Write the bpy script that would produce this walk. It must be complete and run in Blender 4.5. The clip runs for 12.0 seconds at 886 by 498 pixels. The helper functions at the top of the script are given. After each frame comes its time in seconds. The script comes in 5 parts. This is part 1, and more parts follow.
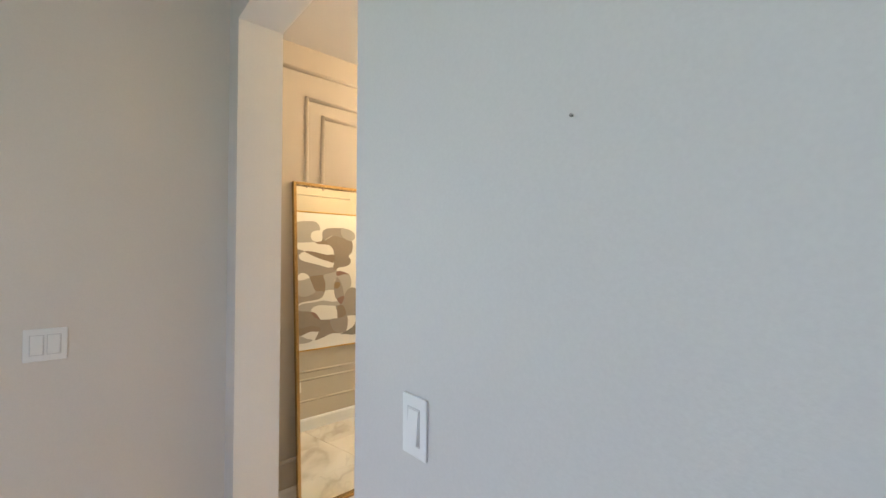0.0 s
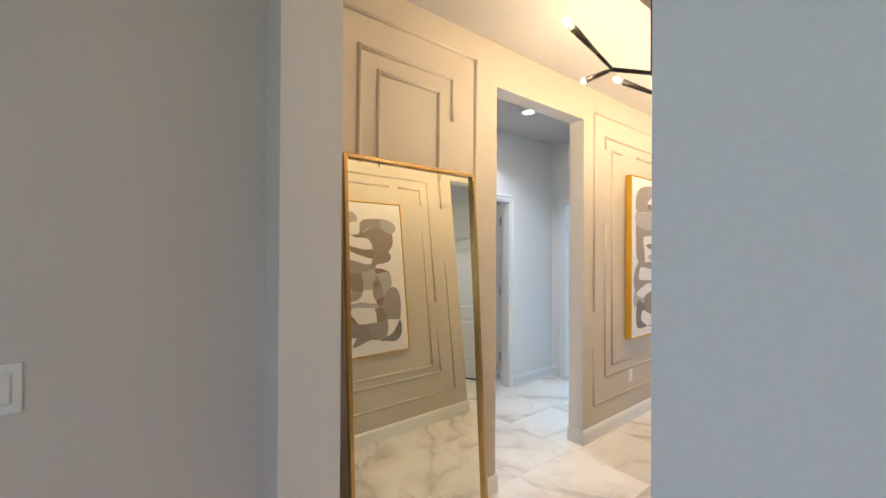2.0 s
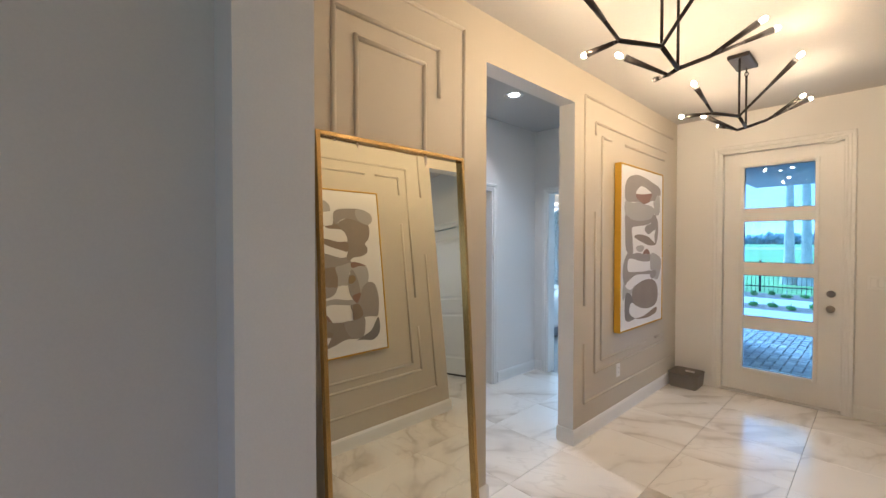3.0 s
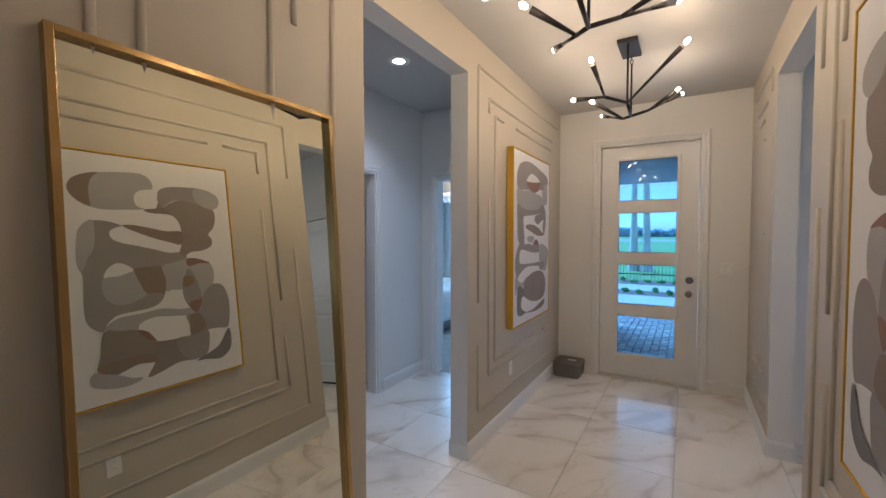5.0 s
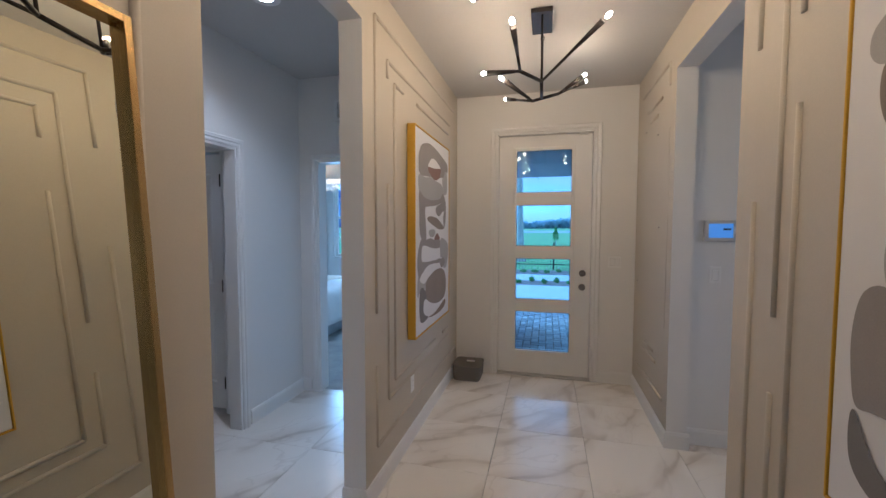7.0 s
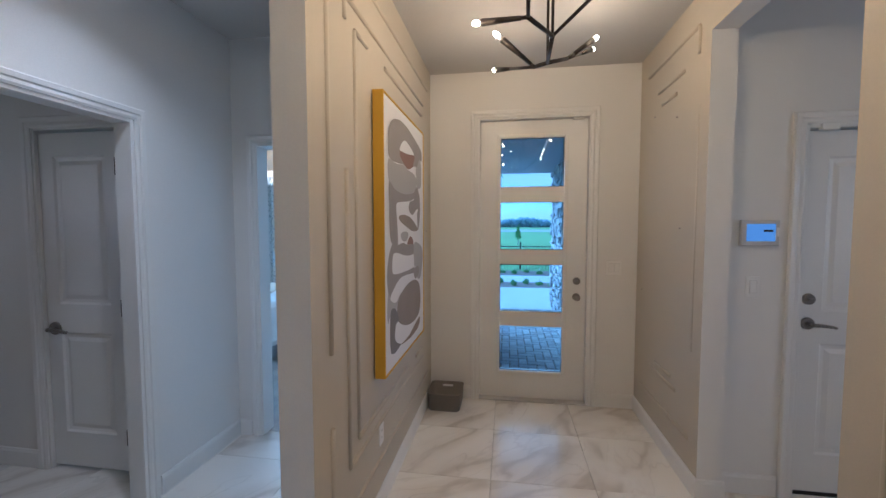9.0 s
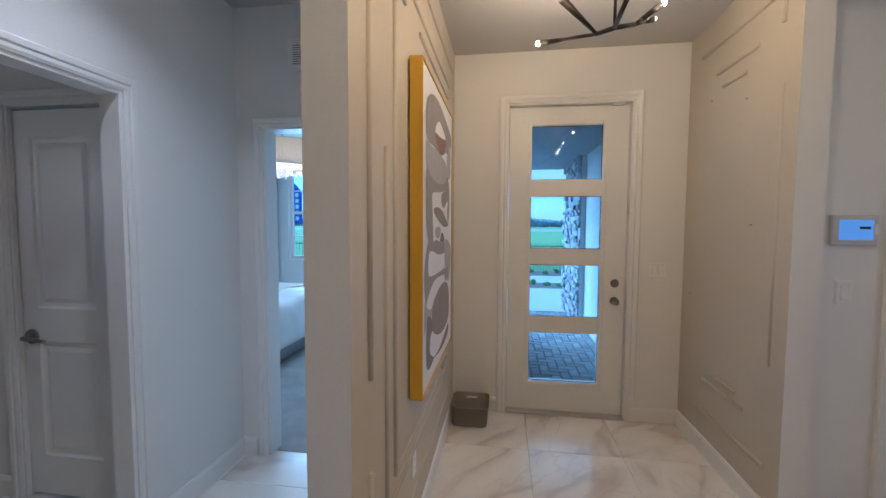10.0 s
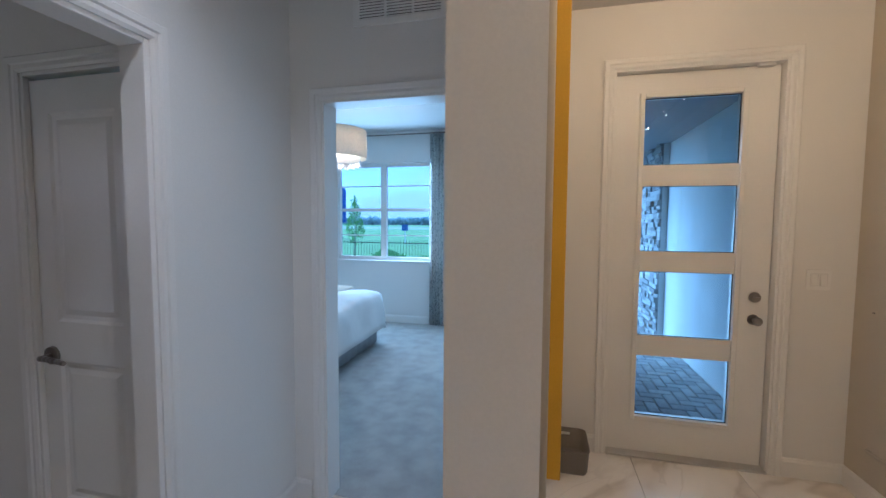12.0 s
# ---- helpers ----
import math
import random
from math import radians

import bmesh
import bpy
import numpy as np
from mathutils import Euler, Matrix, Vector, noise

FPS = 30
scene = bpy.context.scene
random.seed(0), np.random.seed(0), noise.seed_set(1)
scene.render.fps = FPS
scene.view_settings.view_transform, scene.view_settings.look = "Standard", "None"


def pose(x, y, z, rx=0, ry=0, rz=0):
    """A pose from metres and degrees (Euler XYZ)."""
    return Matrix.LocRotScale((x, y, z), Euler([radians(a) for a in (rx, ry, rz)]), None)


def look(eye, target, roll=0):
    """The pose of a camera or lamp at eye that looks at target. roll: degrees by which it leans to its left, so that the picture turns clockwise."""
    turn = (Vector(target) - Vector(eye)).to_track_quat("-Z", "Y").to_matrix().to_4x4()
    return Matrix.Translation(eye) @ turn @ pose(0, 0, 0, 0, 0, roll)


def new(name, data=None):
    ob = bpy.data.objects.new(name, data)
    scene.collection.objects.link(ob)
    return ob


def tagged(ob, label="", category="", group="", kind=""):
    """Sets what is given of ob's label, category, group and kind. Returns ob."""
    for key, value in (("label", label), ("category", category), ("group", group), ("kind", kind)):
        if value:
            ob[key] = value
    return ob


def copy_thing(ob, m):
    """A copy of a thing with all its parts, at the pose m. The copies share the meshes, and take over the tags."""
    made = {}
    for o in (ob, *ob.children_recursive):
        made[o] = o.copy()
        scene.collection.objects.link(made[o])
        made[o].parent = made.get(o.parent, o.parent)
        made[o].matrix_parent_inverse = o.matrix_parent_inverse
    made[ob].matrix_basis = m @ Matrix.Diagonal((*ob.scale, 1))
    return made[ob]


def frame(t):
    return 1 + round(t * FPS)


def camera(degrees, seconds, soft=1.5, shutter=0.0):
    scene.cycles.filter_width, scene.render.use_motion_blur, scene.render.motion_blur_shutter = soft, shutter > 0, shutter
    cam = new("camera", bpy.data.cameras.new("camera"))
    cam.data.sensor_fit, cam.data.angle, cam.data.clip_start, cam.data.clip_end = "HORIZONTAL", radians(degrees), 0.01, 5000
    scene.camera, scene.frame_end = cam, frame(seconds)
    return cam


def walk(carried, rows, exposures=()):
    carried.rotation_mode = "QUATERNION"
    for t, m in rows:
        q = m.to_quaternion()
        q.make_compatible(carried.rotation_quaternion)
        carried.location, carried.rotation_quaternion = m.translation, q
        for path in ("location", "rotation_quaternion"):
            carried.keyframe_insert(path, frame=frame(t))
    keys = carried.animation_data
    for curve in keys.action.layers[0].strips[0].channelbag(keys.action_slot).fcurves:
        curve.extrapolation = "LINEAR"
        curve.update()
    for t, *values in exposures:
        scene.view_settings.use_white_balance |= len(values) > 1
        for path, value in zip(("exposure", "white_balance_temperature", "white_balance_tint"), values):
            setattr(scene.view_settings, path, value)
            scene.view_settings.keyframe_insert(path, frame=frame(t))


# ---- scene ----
cam = camera(95.00, 12.0)
PATH = [
    (0, (2.503, -5.264, 1.537), (0.999, -3.946, 1.570), 0.22),
    (0.5, (2.308, -5.231, 1.542), (0.766, -3.957, 1.564), 0.36),
    (1, (2.128, -5.193, 1.527), (0.565, -3.946, 1.559), 0.19),
    (1.5, (1.964, -5.180, 1.529), (0.403, -3.931, 1.544), 0.32),
    (2, (1.792, -5.155, 1.531), (0.243, -3.891, 1.542), 0.32),
    (2.5, (1.665, -5.124, 1.542), (0.147, -3.821, 1.529), 0.15),
    (4.5, (1.314, -4.729, 1.527), (0.147, -3.106, 1.467), -0.02),
    (5, (1.247, -4.643, 1.519), (0.217, -2.930, 1.450), -0.00),
    (5.5, (1.159, -4.547, 1.533), (0.272, -2.756, 1.450), 0.05),
    (6, (1.069, -4.454, 1.545), (0.326, -2.600, 1.452), 0.00),
    (6.5, (0.993, -4.346, 1.541), (0.384, -2.444, 1.439), 0.08),
    (7, (0.921, -4.195, 1.533), (0.427, -2.260, 1.423), 0.06),
    (7.5, (0.892, -4.016, 1.549), (0.475, -2.063, 1.436), 0.11),
    (9.5, (0.538, -3.422, 1.543), (0.240, -1.448, 1.427), 0.07),
    (10, (0.402, -3.276, 1.522), (0.108, -1.302, 1.403), 0.28),
    (10.5, (0.336, -3.143, 1.522), (-0.008, -1.177, 1.399), 0.12),
    (11, (0.229, -3.002, 1.518), (-0.149, -1.041, 1.400), 0.32),
    (11.5, (0.110, -2.878, 1.522), (-0.303, -0.925, 1.394), 0.24),
    (12, (-0.004, -2.781, 1.505), (-0.473, -0.841, 1.381), 0.36),
]
EXPOSURES = [(0, 3.46, 5750, 9), (1.5, 3.22, 5620, 8), (2.5, 2.84, 5480, 10), (4.5, 1.99, 5060, 12), (5.5, 1.86, 4980, 13), (7.5, 1.83, 4930, 13), (9.5, 1.97, 5020, 12), (11, 2.02, 5320, 14), (12, 2.03, 5350, 14)]
walk(cam, [(t, look(eye, target, roll)) for t, eye, target, roll in PATH], EXPOSURES)

# ---- plan, in metres: the front wall's inner face is y = 0, the foyer's left wall is x = 0 ----
W = 1.742            # foyer width
H = 2.86             # ceilings
HEAD = 2.585         # heads of the plain openings
DOOR_H = 2.105       # heads of the cased doorways
T = 0.13             # wall thickness
LO = (-3.255, -2.252)   # opening in the left wall
RO = (-2.107, -1.15)    # opening in the right wall
NEAR = (-4.775, -4.58)  # wall between the great room and the foyer
NO = (0.568, 1.626)     # its opening
GX = 0.425           # great room's left wall
HX = -1.28           # side hall's left wall
TH = 0.10            # thickness of the side hall's left wall
HY = -0.885          # side hall's end wall
TN = 0.125           # its thickness
BD = (-1.10, -0.30)  # bedroom doorway
LD = (-2.48, -1.67)  # doorway in the side hall's left wall
PY = -1.05           # wall with the garage door
BWY = 3.0            # bedroom's window wall
BD_H = 2.122         # its head
BWX = (-3.124, -1.58)
BWZ = (0.945, 2.41)

# ---- light ----
world = bpy.data.worlds.new("world")
scene.world = world
world.use_nodes = True
wn, wl = world.node_tree.nodes, world.node_tree.links
wn.clear()
sky = wn.new("ShaderNodeTexSky")
sky.sky_type = "NISHITA"
sky.sun_disc = False
sky.sun_elevation, sky.sun_rotation = radians(25), radians(-56)
sky.air_density, sky.dust_density, sky.ozone_density = 1.0, 0.3, 3.0
tc = wn.new("ShaderNodeTexCoord")
mp = wn.new("ShaderNodeMapping")
mp.inputs["Scale"].default_value = (1.6, 1.6, 9)
cn = wn.new("ShaderNodeTexNoise")
cn.inputs["Scale"].default_value, cn.inputs["Detail"].default_value = 1.6, 6
cr = wn.new("ShaderNodeValToRGB")
cr.color_ramp.elements[0].position, cr.color_ramp.elements[1].position = 0.30, 0.58
mx = wn.new("ShaderNodeMix")
mx.data_type = "RGBA"
mx.inputs["B"].default_value = (2.1, 2.8, 4.0, 1)
bg = wn.new("ShaderNodeBackground")
bg.inputs["Strength"].default_value = 0.095
wo = wn.new("ShaderNodeOutputWorld")
wl.new(tc.outputs["Generated"], mp.inputs["Vector"])
wl.new(mp.outputs["Vector"], cn.inputs["Vector"])
wl.new(cn.outputs["Fac"], cr.inputs["Fac"])
wl.new(cr.outputs["Color"], mx.inputs["Factor"])
tint = wn.new("ShaderNodeMix")
tint.data_type, tint.blend_type = "RGBA", "MULTIPLY"
tint.inputs["Factor"].default_value = 1
tint.inputs["B"].default_value = (0.42, 0.60, 1.0, 1)
wl.new(sky.outputs["Color"], tint.inputs["A"])
wl.new(tint.outputs["Result"], mx.inputs["A"])
wl.new(mx.outputs["Result"], bg.inputs["Color"])
wl.new(bg.outputs["Background"], wo.inputs["Surface"])

sun = new("sun", bpy.data.lights.new("sun", "SUN"))
sun.data.energy, sun.data.angle, sun.data.color = 2.1, radians(60), (0.58, 0.80, 1.0)
sun.matrix_world = look((0, 0, 0), (0.76, -0.50, -0.42))


def area_lamp(name, place, target, size, power, colour):
    lamp = new(name, bpy.data.lights.new(name, "AREA"))
    lamp.data.shape, lamp.data.size, lamp.data.size_y = "RECTANGLE", size[0], size[1]
    lamp.data.energy, lamp.data.color = power, colour
    lamp.matrix_world = look(place, target)
    return lamp


DAY = (0.72, 0.86, 1.0)
WARM = (1.0, 0.625, 0.295)
BULB_WATTS = 0.62
DOWN_WATTS = 1.3
# great room: both openings are unseen, added to bring daylight to its walls
area_lamp("added_daylight_great_room", (GX - 0.06, -6.3, 1.6), (3.4, -6.1, 1.5), (0.9, 1.3), 0.9, (1.0, 0.935, 0.87))
area_lamp("added_daylight_great_room_south", (2.9, -7.66, 1.65), (1.6, -5.2, 1.6), (0.9, 1.2), 1.85, (1.0, 0.935, 0.87))
# bath and passage: fill lamps in invented openings, brightening two dark rooms
area_lamp("fill_light_bath", (-3.42, -3.0, 1.85), (-2.0, -2.4, 1.2), (0.5, 0.5), 0.85, (1.0, 0.84, 0.72))
area_lamp("fill_light_passage", (4.24, -2.6, 1.6), (2.5, -2.2, 1.3), (0.9, 1.0), 2.0, (1.0, 0.92, 0.84))
area_lamp("window_light_bedroom", (-2.32, 2.95, 1.7), (-2.0, 0, 1.3), (1.5, 1.4), 17, (0.42, 0.74, 1.0))
area_lamp("window_light_door", (0.885, 0.12, 1.3), (0.885, -3, 1.0), (0.54, 2.0), 1.2, DAY)

# ---- materials ----
MATS = {}


def material(name, colour, rough=0.6, metal=0.0, vary=0.06, scale=3.0, grain=60.0, bump=0.05, colour2=None, coat=0.0, random_value=0.0):
    """Two scales of colour variation and a fine relief."""
    m = bpy.data.materials.new(name)
    m.use_nodes = True
    n, l = m.node_tree.nodes, m.node_tree.links
    b = n["Principled BSDF"]
    co = n.new("ShaderNodeTexCoord")
    big, fine = n.new("ShaderNodeTexNoise"), n.new("ShaderNodeTexNoise")
    big.inputs["Scale"].default_value, big.inputs["Detail"].default_value = scale, 4
    fine.inputs["Scale"].default_value, fine.inputs["Detail"].default_value = grain, 3
    l.new(co.outputs["Object"], big.inputs["Vector"])
    l.new(co.outputs["Object"], fine.inputs["Vector"])
    add = n.new("ShaderNodeMath")
    add.operation = "ADD"
    half = n.new("ShaderNodeMath")
    half.operation = "MULTIPLY"
    half.inputs[1].default_value = 0.5
    l.new(big.outputs["Fac"], add.inputs[0])
    l.new(fine.outputs["Fac"], add.inputs[1])
    l.new(add.outputs[0], half.inputs[0])
    mix = n.new("ShaderNodeMix")
    mix.data_type = "RGBA"
    c2 = colour2 or tuple(min(1, c * (1 + vary)) for c in colour)
    c1 = colour if colour2 else tuple(c * (1 - vary) for c in colour)
    mix.inputs["A"].default_value, mix.inputs["B"].default_value = (*c1, 1), (*c2, 1)
    ramp = n.new("ShaderNodeMapRange")
    ramp.inputs["From Min"].default_value, ramp.inputs["From Max"].default_value = 0.36, 0.64
    l.new(half.outputs[0], ramp.inputs["Value"])
    l.new(ramp.outputs["Result"], mix.inputs["Factor"])
    out = mix.outputs["Result"]
    if random_value:
        info = n.new("ShaderNodeObjectInfo")
        hsv = n.new("ShaderNodeHueSaturation")
        rr = n.new("ShaderNodeMapRange")
        rr.inputs["To Min"].default_value, rr.inputs["To Max"].default_value = 1 - random_value, 1 + random_value
        l.new(info.outputs["Random"], rr.inputs["Value"])
        l.new(rr.outputs["Result"], hsv.inputs["Value"])
        l.new(out, hsv.inputs["Color"])
        out = hsv.outputs["Color"]
    l.new(out, b.inputs["Base Color"])
    b.inputs["Roughness"].default_value, b.inputs["Metallic"].default_value = rough, metal
    b.inputs["Coat Weight"].default_value = coat
    if bump:
        bp = n.new("ShaderNodeBump")
        bp.inputs["Strength"].default_value, bp.inputs["Distance"].default_value = bump, 0.004
        l.new(fine.outputs["Fac"], bp.inputs["Height"])
        l.new(bp.outputs["Normal"], b.inputs["Normal"])
    MATS[name] = m
    return m


def marble_material():
    """Polished white porcelain with soft grey veins, shifted from tile to tile."""
    m = bpy.data.materials.new("marble_tile")
    m.use_nodes = True
    n, l = m.node_tree.nodes, m.node_tree.links
    b = n["Principled BSDF"]
    co, info = n.new("ShaderNodeTexCoord"), n.new("ShaderNodeObjectInfo")
    sh = n.new("ShaderNodeVectorMath")
    sh.operation = "MULTIPLY_ADD"
    sh.inputs[1].default_value = (1, 1, 1)
    cmb = n.new("ShaderNodeCombineXYZ")
    mul = n.new("ShaderNodeMath")
    mul.operation = "MULTIPLY"
    mul.inputs[1].default_value = 37
    l.new(info.outputs["Random"], mul.inputs[0])
    l.new(mul.outputs[0], cmb.inputs["X"])
    l.new(mul.outputs[0], cmb.inputs["Y"])
    l.new(co.outputs["Object"], sh.inputs[0])
    l.new(cmb.outputs[0], sh.inputs[2])
    angle = n.new("ShaderNodeMapRange")
    angle.inputs["To Min"].default_value, angle.inputs["To Max"].default_value = radians(-80), radians(-25)
    l.new(info.outputs["Random"], angle.inputs["Value"])
    turn = n.new("ShaderNodeVectorRotate")
    turn.rotation_type = "Z_AXIS"
    l.new(sh.outputs[0], turn.inputs["Vector"])
    l.new(angle.outputs["Result"], turn.inputs["Angle"])
    rot = n.new("ShaderNodeMapping")
    rot.inputs["Scale"].default_value = (0.75, 1.9, 1)
    l.new(turn.outputs[0], rot.inputs["Vector"])
    warp = n.new("ShaderNodeTexNoise")
    warp.inputs["Scale"].default_value, warp.inputs["Detail"].default_value = 2.2, 3
    l.new(rot.outputs[0], warp.inputs["Vector"])
    bend = n.new("ShaderNodeVectorMath")
    bend.operation = "MULTIPLY_ADD"
    bend.inputs[1].default_value = (0.35, 0.35, 0.35)
    l.new(warp.outputs["Color"], bend.inputs[0])
    l.new(rot.outputs[0], bend.inputs[2])

    def ridge(scale, width, detail):
        """One where the noise crosses its middle, falling to nought over the width."""
        v = n.new("ShaderNodeTexNoise")
        v.inputs["Scale"].default_value, v.inputs["Detail"].default_value, v.inputs["Roughness"].default_value = scale, detail, 0.42
        l.new(bend.outputs[0], v.inputs["Vector"])
        s = n.new("ShaderNodeMath")
        s.operation = "SUBTRACT"
        s.inputs[1].default_value = 0.5
        a = n.new("ShaderNodeMath")
        a.operation = "ABSOLUTE"
        r = n.new("ShaderNodeMapRange")
        r.interpolation_type = "SMOOTHSTEP"
        r.inputs["From Min"].default_value, r.inputs["From Max"].default_value = 0.0, width
        r.inputs["To Min"].default_value, r.inputs["To Max"].default_value = 1, 0
        l.new(v.outputs["Fac"], s.inputs[0])
        l.new(s.outputs[0], a.inputs[0])
        l.new(a.outputs[0], r.inputs["Value"])
        return r.outputs["Result"]

    cloud = n.new("ShaderNodeTexNoise")
    cloud.inputs["Scale"].default_value, cloud.inputs["Detail"].default_value = 1.7, 3
    l.new(sh.outputs[0], cloud.inputs["Vector"])
    gate = n.new("ShaderNodeMapRange")
    gate.inputs["From Min"].default_value, gate.inputs["From Max"].default_value = 0.34, 0.54
    l.new(cloud.outputs["Fac"], gate.inputs["Value"])
    colour = None
    for field, strength, tone in ((ridge(1.0, 0.12, 2), 0.46, (0.60, 0.53, 0.45, 1)), (ridge(1.0, 0.030, 2), 0.42, (0.42, 0.36, 0.30, 1)), (ridge(2.6, 0.022, 3), 0.22, (0.46, 0.41, 0.36, 1))):
        f = n.new("ShaderNodeMath")
        f.operation = "MULTIPLY"
        l.new(field, f.inputs[0])
        l.new(gate.outputs["Result"], f.inputs[1])
        k = n.new("ShaderNodeMath")
        k.operation = "MULTIPLY"
        k.inputs[1].default_value = strength
        l.new(f.outputs[0], k.inputs[0])
        mix = n.new("ShaderNodeMix")
        mix.data_type = "RGBA"
        mix.inputs["A"].default_value, mix.inputs["B"].default_value = (0.88, 0.845, 0.79, 1), tone
        if colour:
            l.new(colour, mix.inputs["A"])
        l.new(k.outputs[0], mix.inputs["Factor"])
        colour = mix.outputs["Result"]
    l.new(colour, b.inputs["Base Color"])
    b.inputs["Roughness"].default_value = 0.2
    return m


def emitter(name, colour, strength):
    m = bpy.data.materials.new(name)
    m.use_nodes = True
    b = m.node_tree.nodes["Principled BSDF"]
    b.inputs["Base Color"].default_value = (*colour, 1)
    b.inputs["Emission Color"].default_value = (*colour, 1)
    b.inputs["Emission Strength"].default_value = strength
    return m


def glass_material():
    m = bpy.data.materials.new("clear_glass")
    m.use_nodes = True
    n, l = m.node_tree.nodes, m.node_tree.links
    n.clear()
    t, g, f, x, o = (n.new("ShaderNode" + k) for k in ("BsdfTransparent", "BsdfGlossy", "Fresnel", "MixShader", "OutputMaterial"))
    t.inputs["Color"].default_value = (0.74, 0.90, 0.98, 1)
    g.inputs["Roughness"].default_value = 0.0
    f.inputs["IOR"].default_value = 1.5
    l.new(f.outputs[0], x.inputs[0])
    l.new(t.outputs[0], x.inputs[1])
    l.new(g.outputs[0], x.inputs[2])
    l.new(x.outputs[0], o.inputs["Surface"])
    return m


def cloth_material(name, colour, print_colour=None):
    """Thin cloth that lets some light through, with an optional leafy print."""
    m = bpy.data.materials.new(name)
    m.use_nodes = True
    n, l = m.node_tree.nodes, m.node_tree.links
    n.clear()
    d, t, x, o = (n.new("ShaderNode" + k) for k in ("BsdfDiffuse", "BsdfTranslucent", "MixShader", "OutputMaterial"))
    x.inputs[0].default_value = 0.45
    co, wv = n.new("ShaderNodeTexCoord"), n.new("ShaderNodeTexWave")
    wv.inputs["Scale"].default_value, wv.inputs["Distortion"].default_value, wv.inputs["Detail"].default_value, wv.inputs["Detail Scale"].default_value = 7, 14, 2, 1.6
    r = n.new("ShaderNodeMapRange")
    r.inputs["From Min"].default_value, r.inputs["From Max"].default_value = 0.88, 0.95
    mix = n.new("ShaderNodeMix")
    mix.data_type = "RGBA"
    mix.inputs["A"].default_value = (*colour, 1)
    mix.inputs["B"].default_value = (*(print_colour or tuple(c * 0.93 for c in colour)), 1)
    l.new(co.outputs["Object"], wv.inputs["Vector"])
    l.new(wv.outputs["Fac"], r.inputs["Value"])
    l.new(r.outputs["Result"], mix.inputs["Factor"])
    for sh in (d, t):
        l.new(mix.outputs["Result"], sh.inputs["Color"])
    l.new(d.outputs[0], x.inputs[1])
    l.new(t.outputs[0], x.inputs[2])
    l.new(x.outputs[0], o.inputs["Surface"])
    return m


BEIGE = material("beige_wall_paint", (0.53, 0.475, 0.385), 0.55, vary=0.03, scale=1.2, grain=180, bump=0.08)
WHITE = material("white_wall_paint", (0.76, 0.745, 0.72), 0.6, vary=0.025, scale=1.0, grain=180, bump=0.08)
# WHITE darkened: the great room's dimmer light is put into the colour
DIM_WHITE = material("dimmed_wall_paint", (0.62, 0.595, 0.57), 0.6, vary=0.025, scale=1.0, grain=180, bump=0.08)
GREIGE = material("greige_wall_paint", (0.68, 0.625, 0.56), 0.6, vary=0.025, scale=1.0, grain=180, bump=0.08)
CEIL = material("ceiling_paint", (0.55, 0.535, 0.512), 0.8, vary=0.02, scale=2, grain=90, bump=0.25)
TRIM = material("white_trim_paint", (0.78, 0.77, 0.75), 0.35, vary=0.02, scale=4, grain=120, bump=0.03)
MARBLE = marble_material()
GROUT = material("grout", (0.60, 0.58, 0.55), 0.9, vary=0.12, grain=300, bump=0.2)
CARPET = material("grey_carpet", (0.37, 0.35, 0.33), 1.0, vary=0.22, scale=6, grain=220, bump=0.9)
BRONZE = material("dark_bronze", (0.035, 0.03, 0.028), 0.45, 0.6, vary=0.2, grain=90, bump=0.05)
GOLD = material("brushed_gold", (0.52, 0.35, 0.14), 0.24, 1.0, vary=0.08, scale=8, grain=140, bump=0.04)
MUSTARD = material("mustard_canvas_edge", (0.60, 0.34, 0.012), 0.6, vary=0.05, grain=220, bump=0.1)
CANVAS = material("white_canvas", (0.74, 0.72, 0.71), 0.8, vary=0.03, grain=320, bump=0.2)
NICKEL = material("brushed_nickel", (0.30, 0.275, 0.255), 0.28, 1.0, vary=0.06, grain=200, bump=0.02)
ALUMINIUM = material("satin_aluminium", (0.62, 0.60, 0.58), 0.35, 1.0, vary=0.08, grain=200, bump=0.03)
PLASTIC = material("white_plastic", (0.80, 0.79, 0.77), 0.35, vary=0.01, bump=0.0)
KEYPAD_GREY = material("pale_grey_plastic", (0.55, 0.54, 0.53), 0.4, vary=0.02, bump=0.0)
# grey for the painted shadow line round each rocker
SHADOW_LINE = material("shadow_line_grey", (0.60, 0.59, 0.58), 0.6, vary=0.04, bump=0.0)
TAUPE = material("taupe_plastic", (0.21, 0.187, 0.168), 0.55, vary=0.08, grain=150, bump=0.1)
DARK = material("dark_gap", (0.02, 0.02, 0.02), 0.9, vary=0.1, bump=0.0)
STUCCO = material("stucco", (0.66, 0.66, 0.65), 0.95, vary=0.08, scale=2, grain=70, bump=0.6)
PAVER = material("paver", (0.42, 0.415, 0.41), 0.9, vary=0.2, scale=5, grain=120, bump=0.5, random_value=0.18)
STONE = material("ledger_stone", (0.36, 0.36, 0.36), 0.85, vary=0.28, scale=9, grain=60, bump=0.9, random_value=0.45)
GRASS = material("grass", (0.21, 0.38, 0.12), 1.0, vary=0.35, scale=0.6, grain=14, bump=0.8)
ROADM = material("asphalt", (0.40, 0.405, 0.41), 0.9, vary=0.15, scale=1, grain=90, bump=0.4)
LEAF = cloth_material("leaf", (0.21, 0.42, 0.15), (0.15, 0.32, 0.10))
# paler, bluer leaf: distance haze painted into the colour
HAZED_LEAF = cloth_material("hazed_leaf", (0.50, 0.60, 0.64), (0.44, 0.54, 0.59))
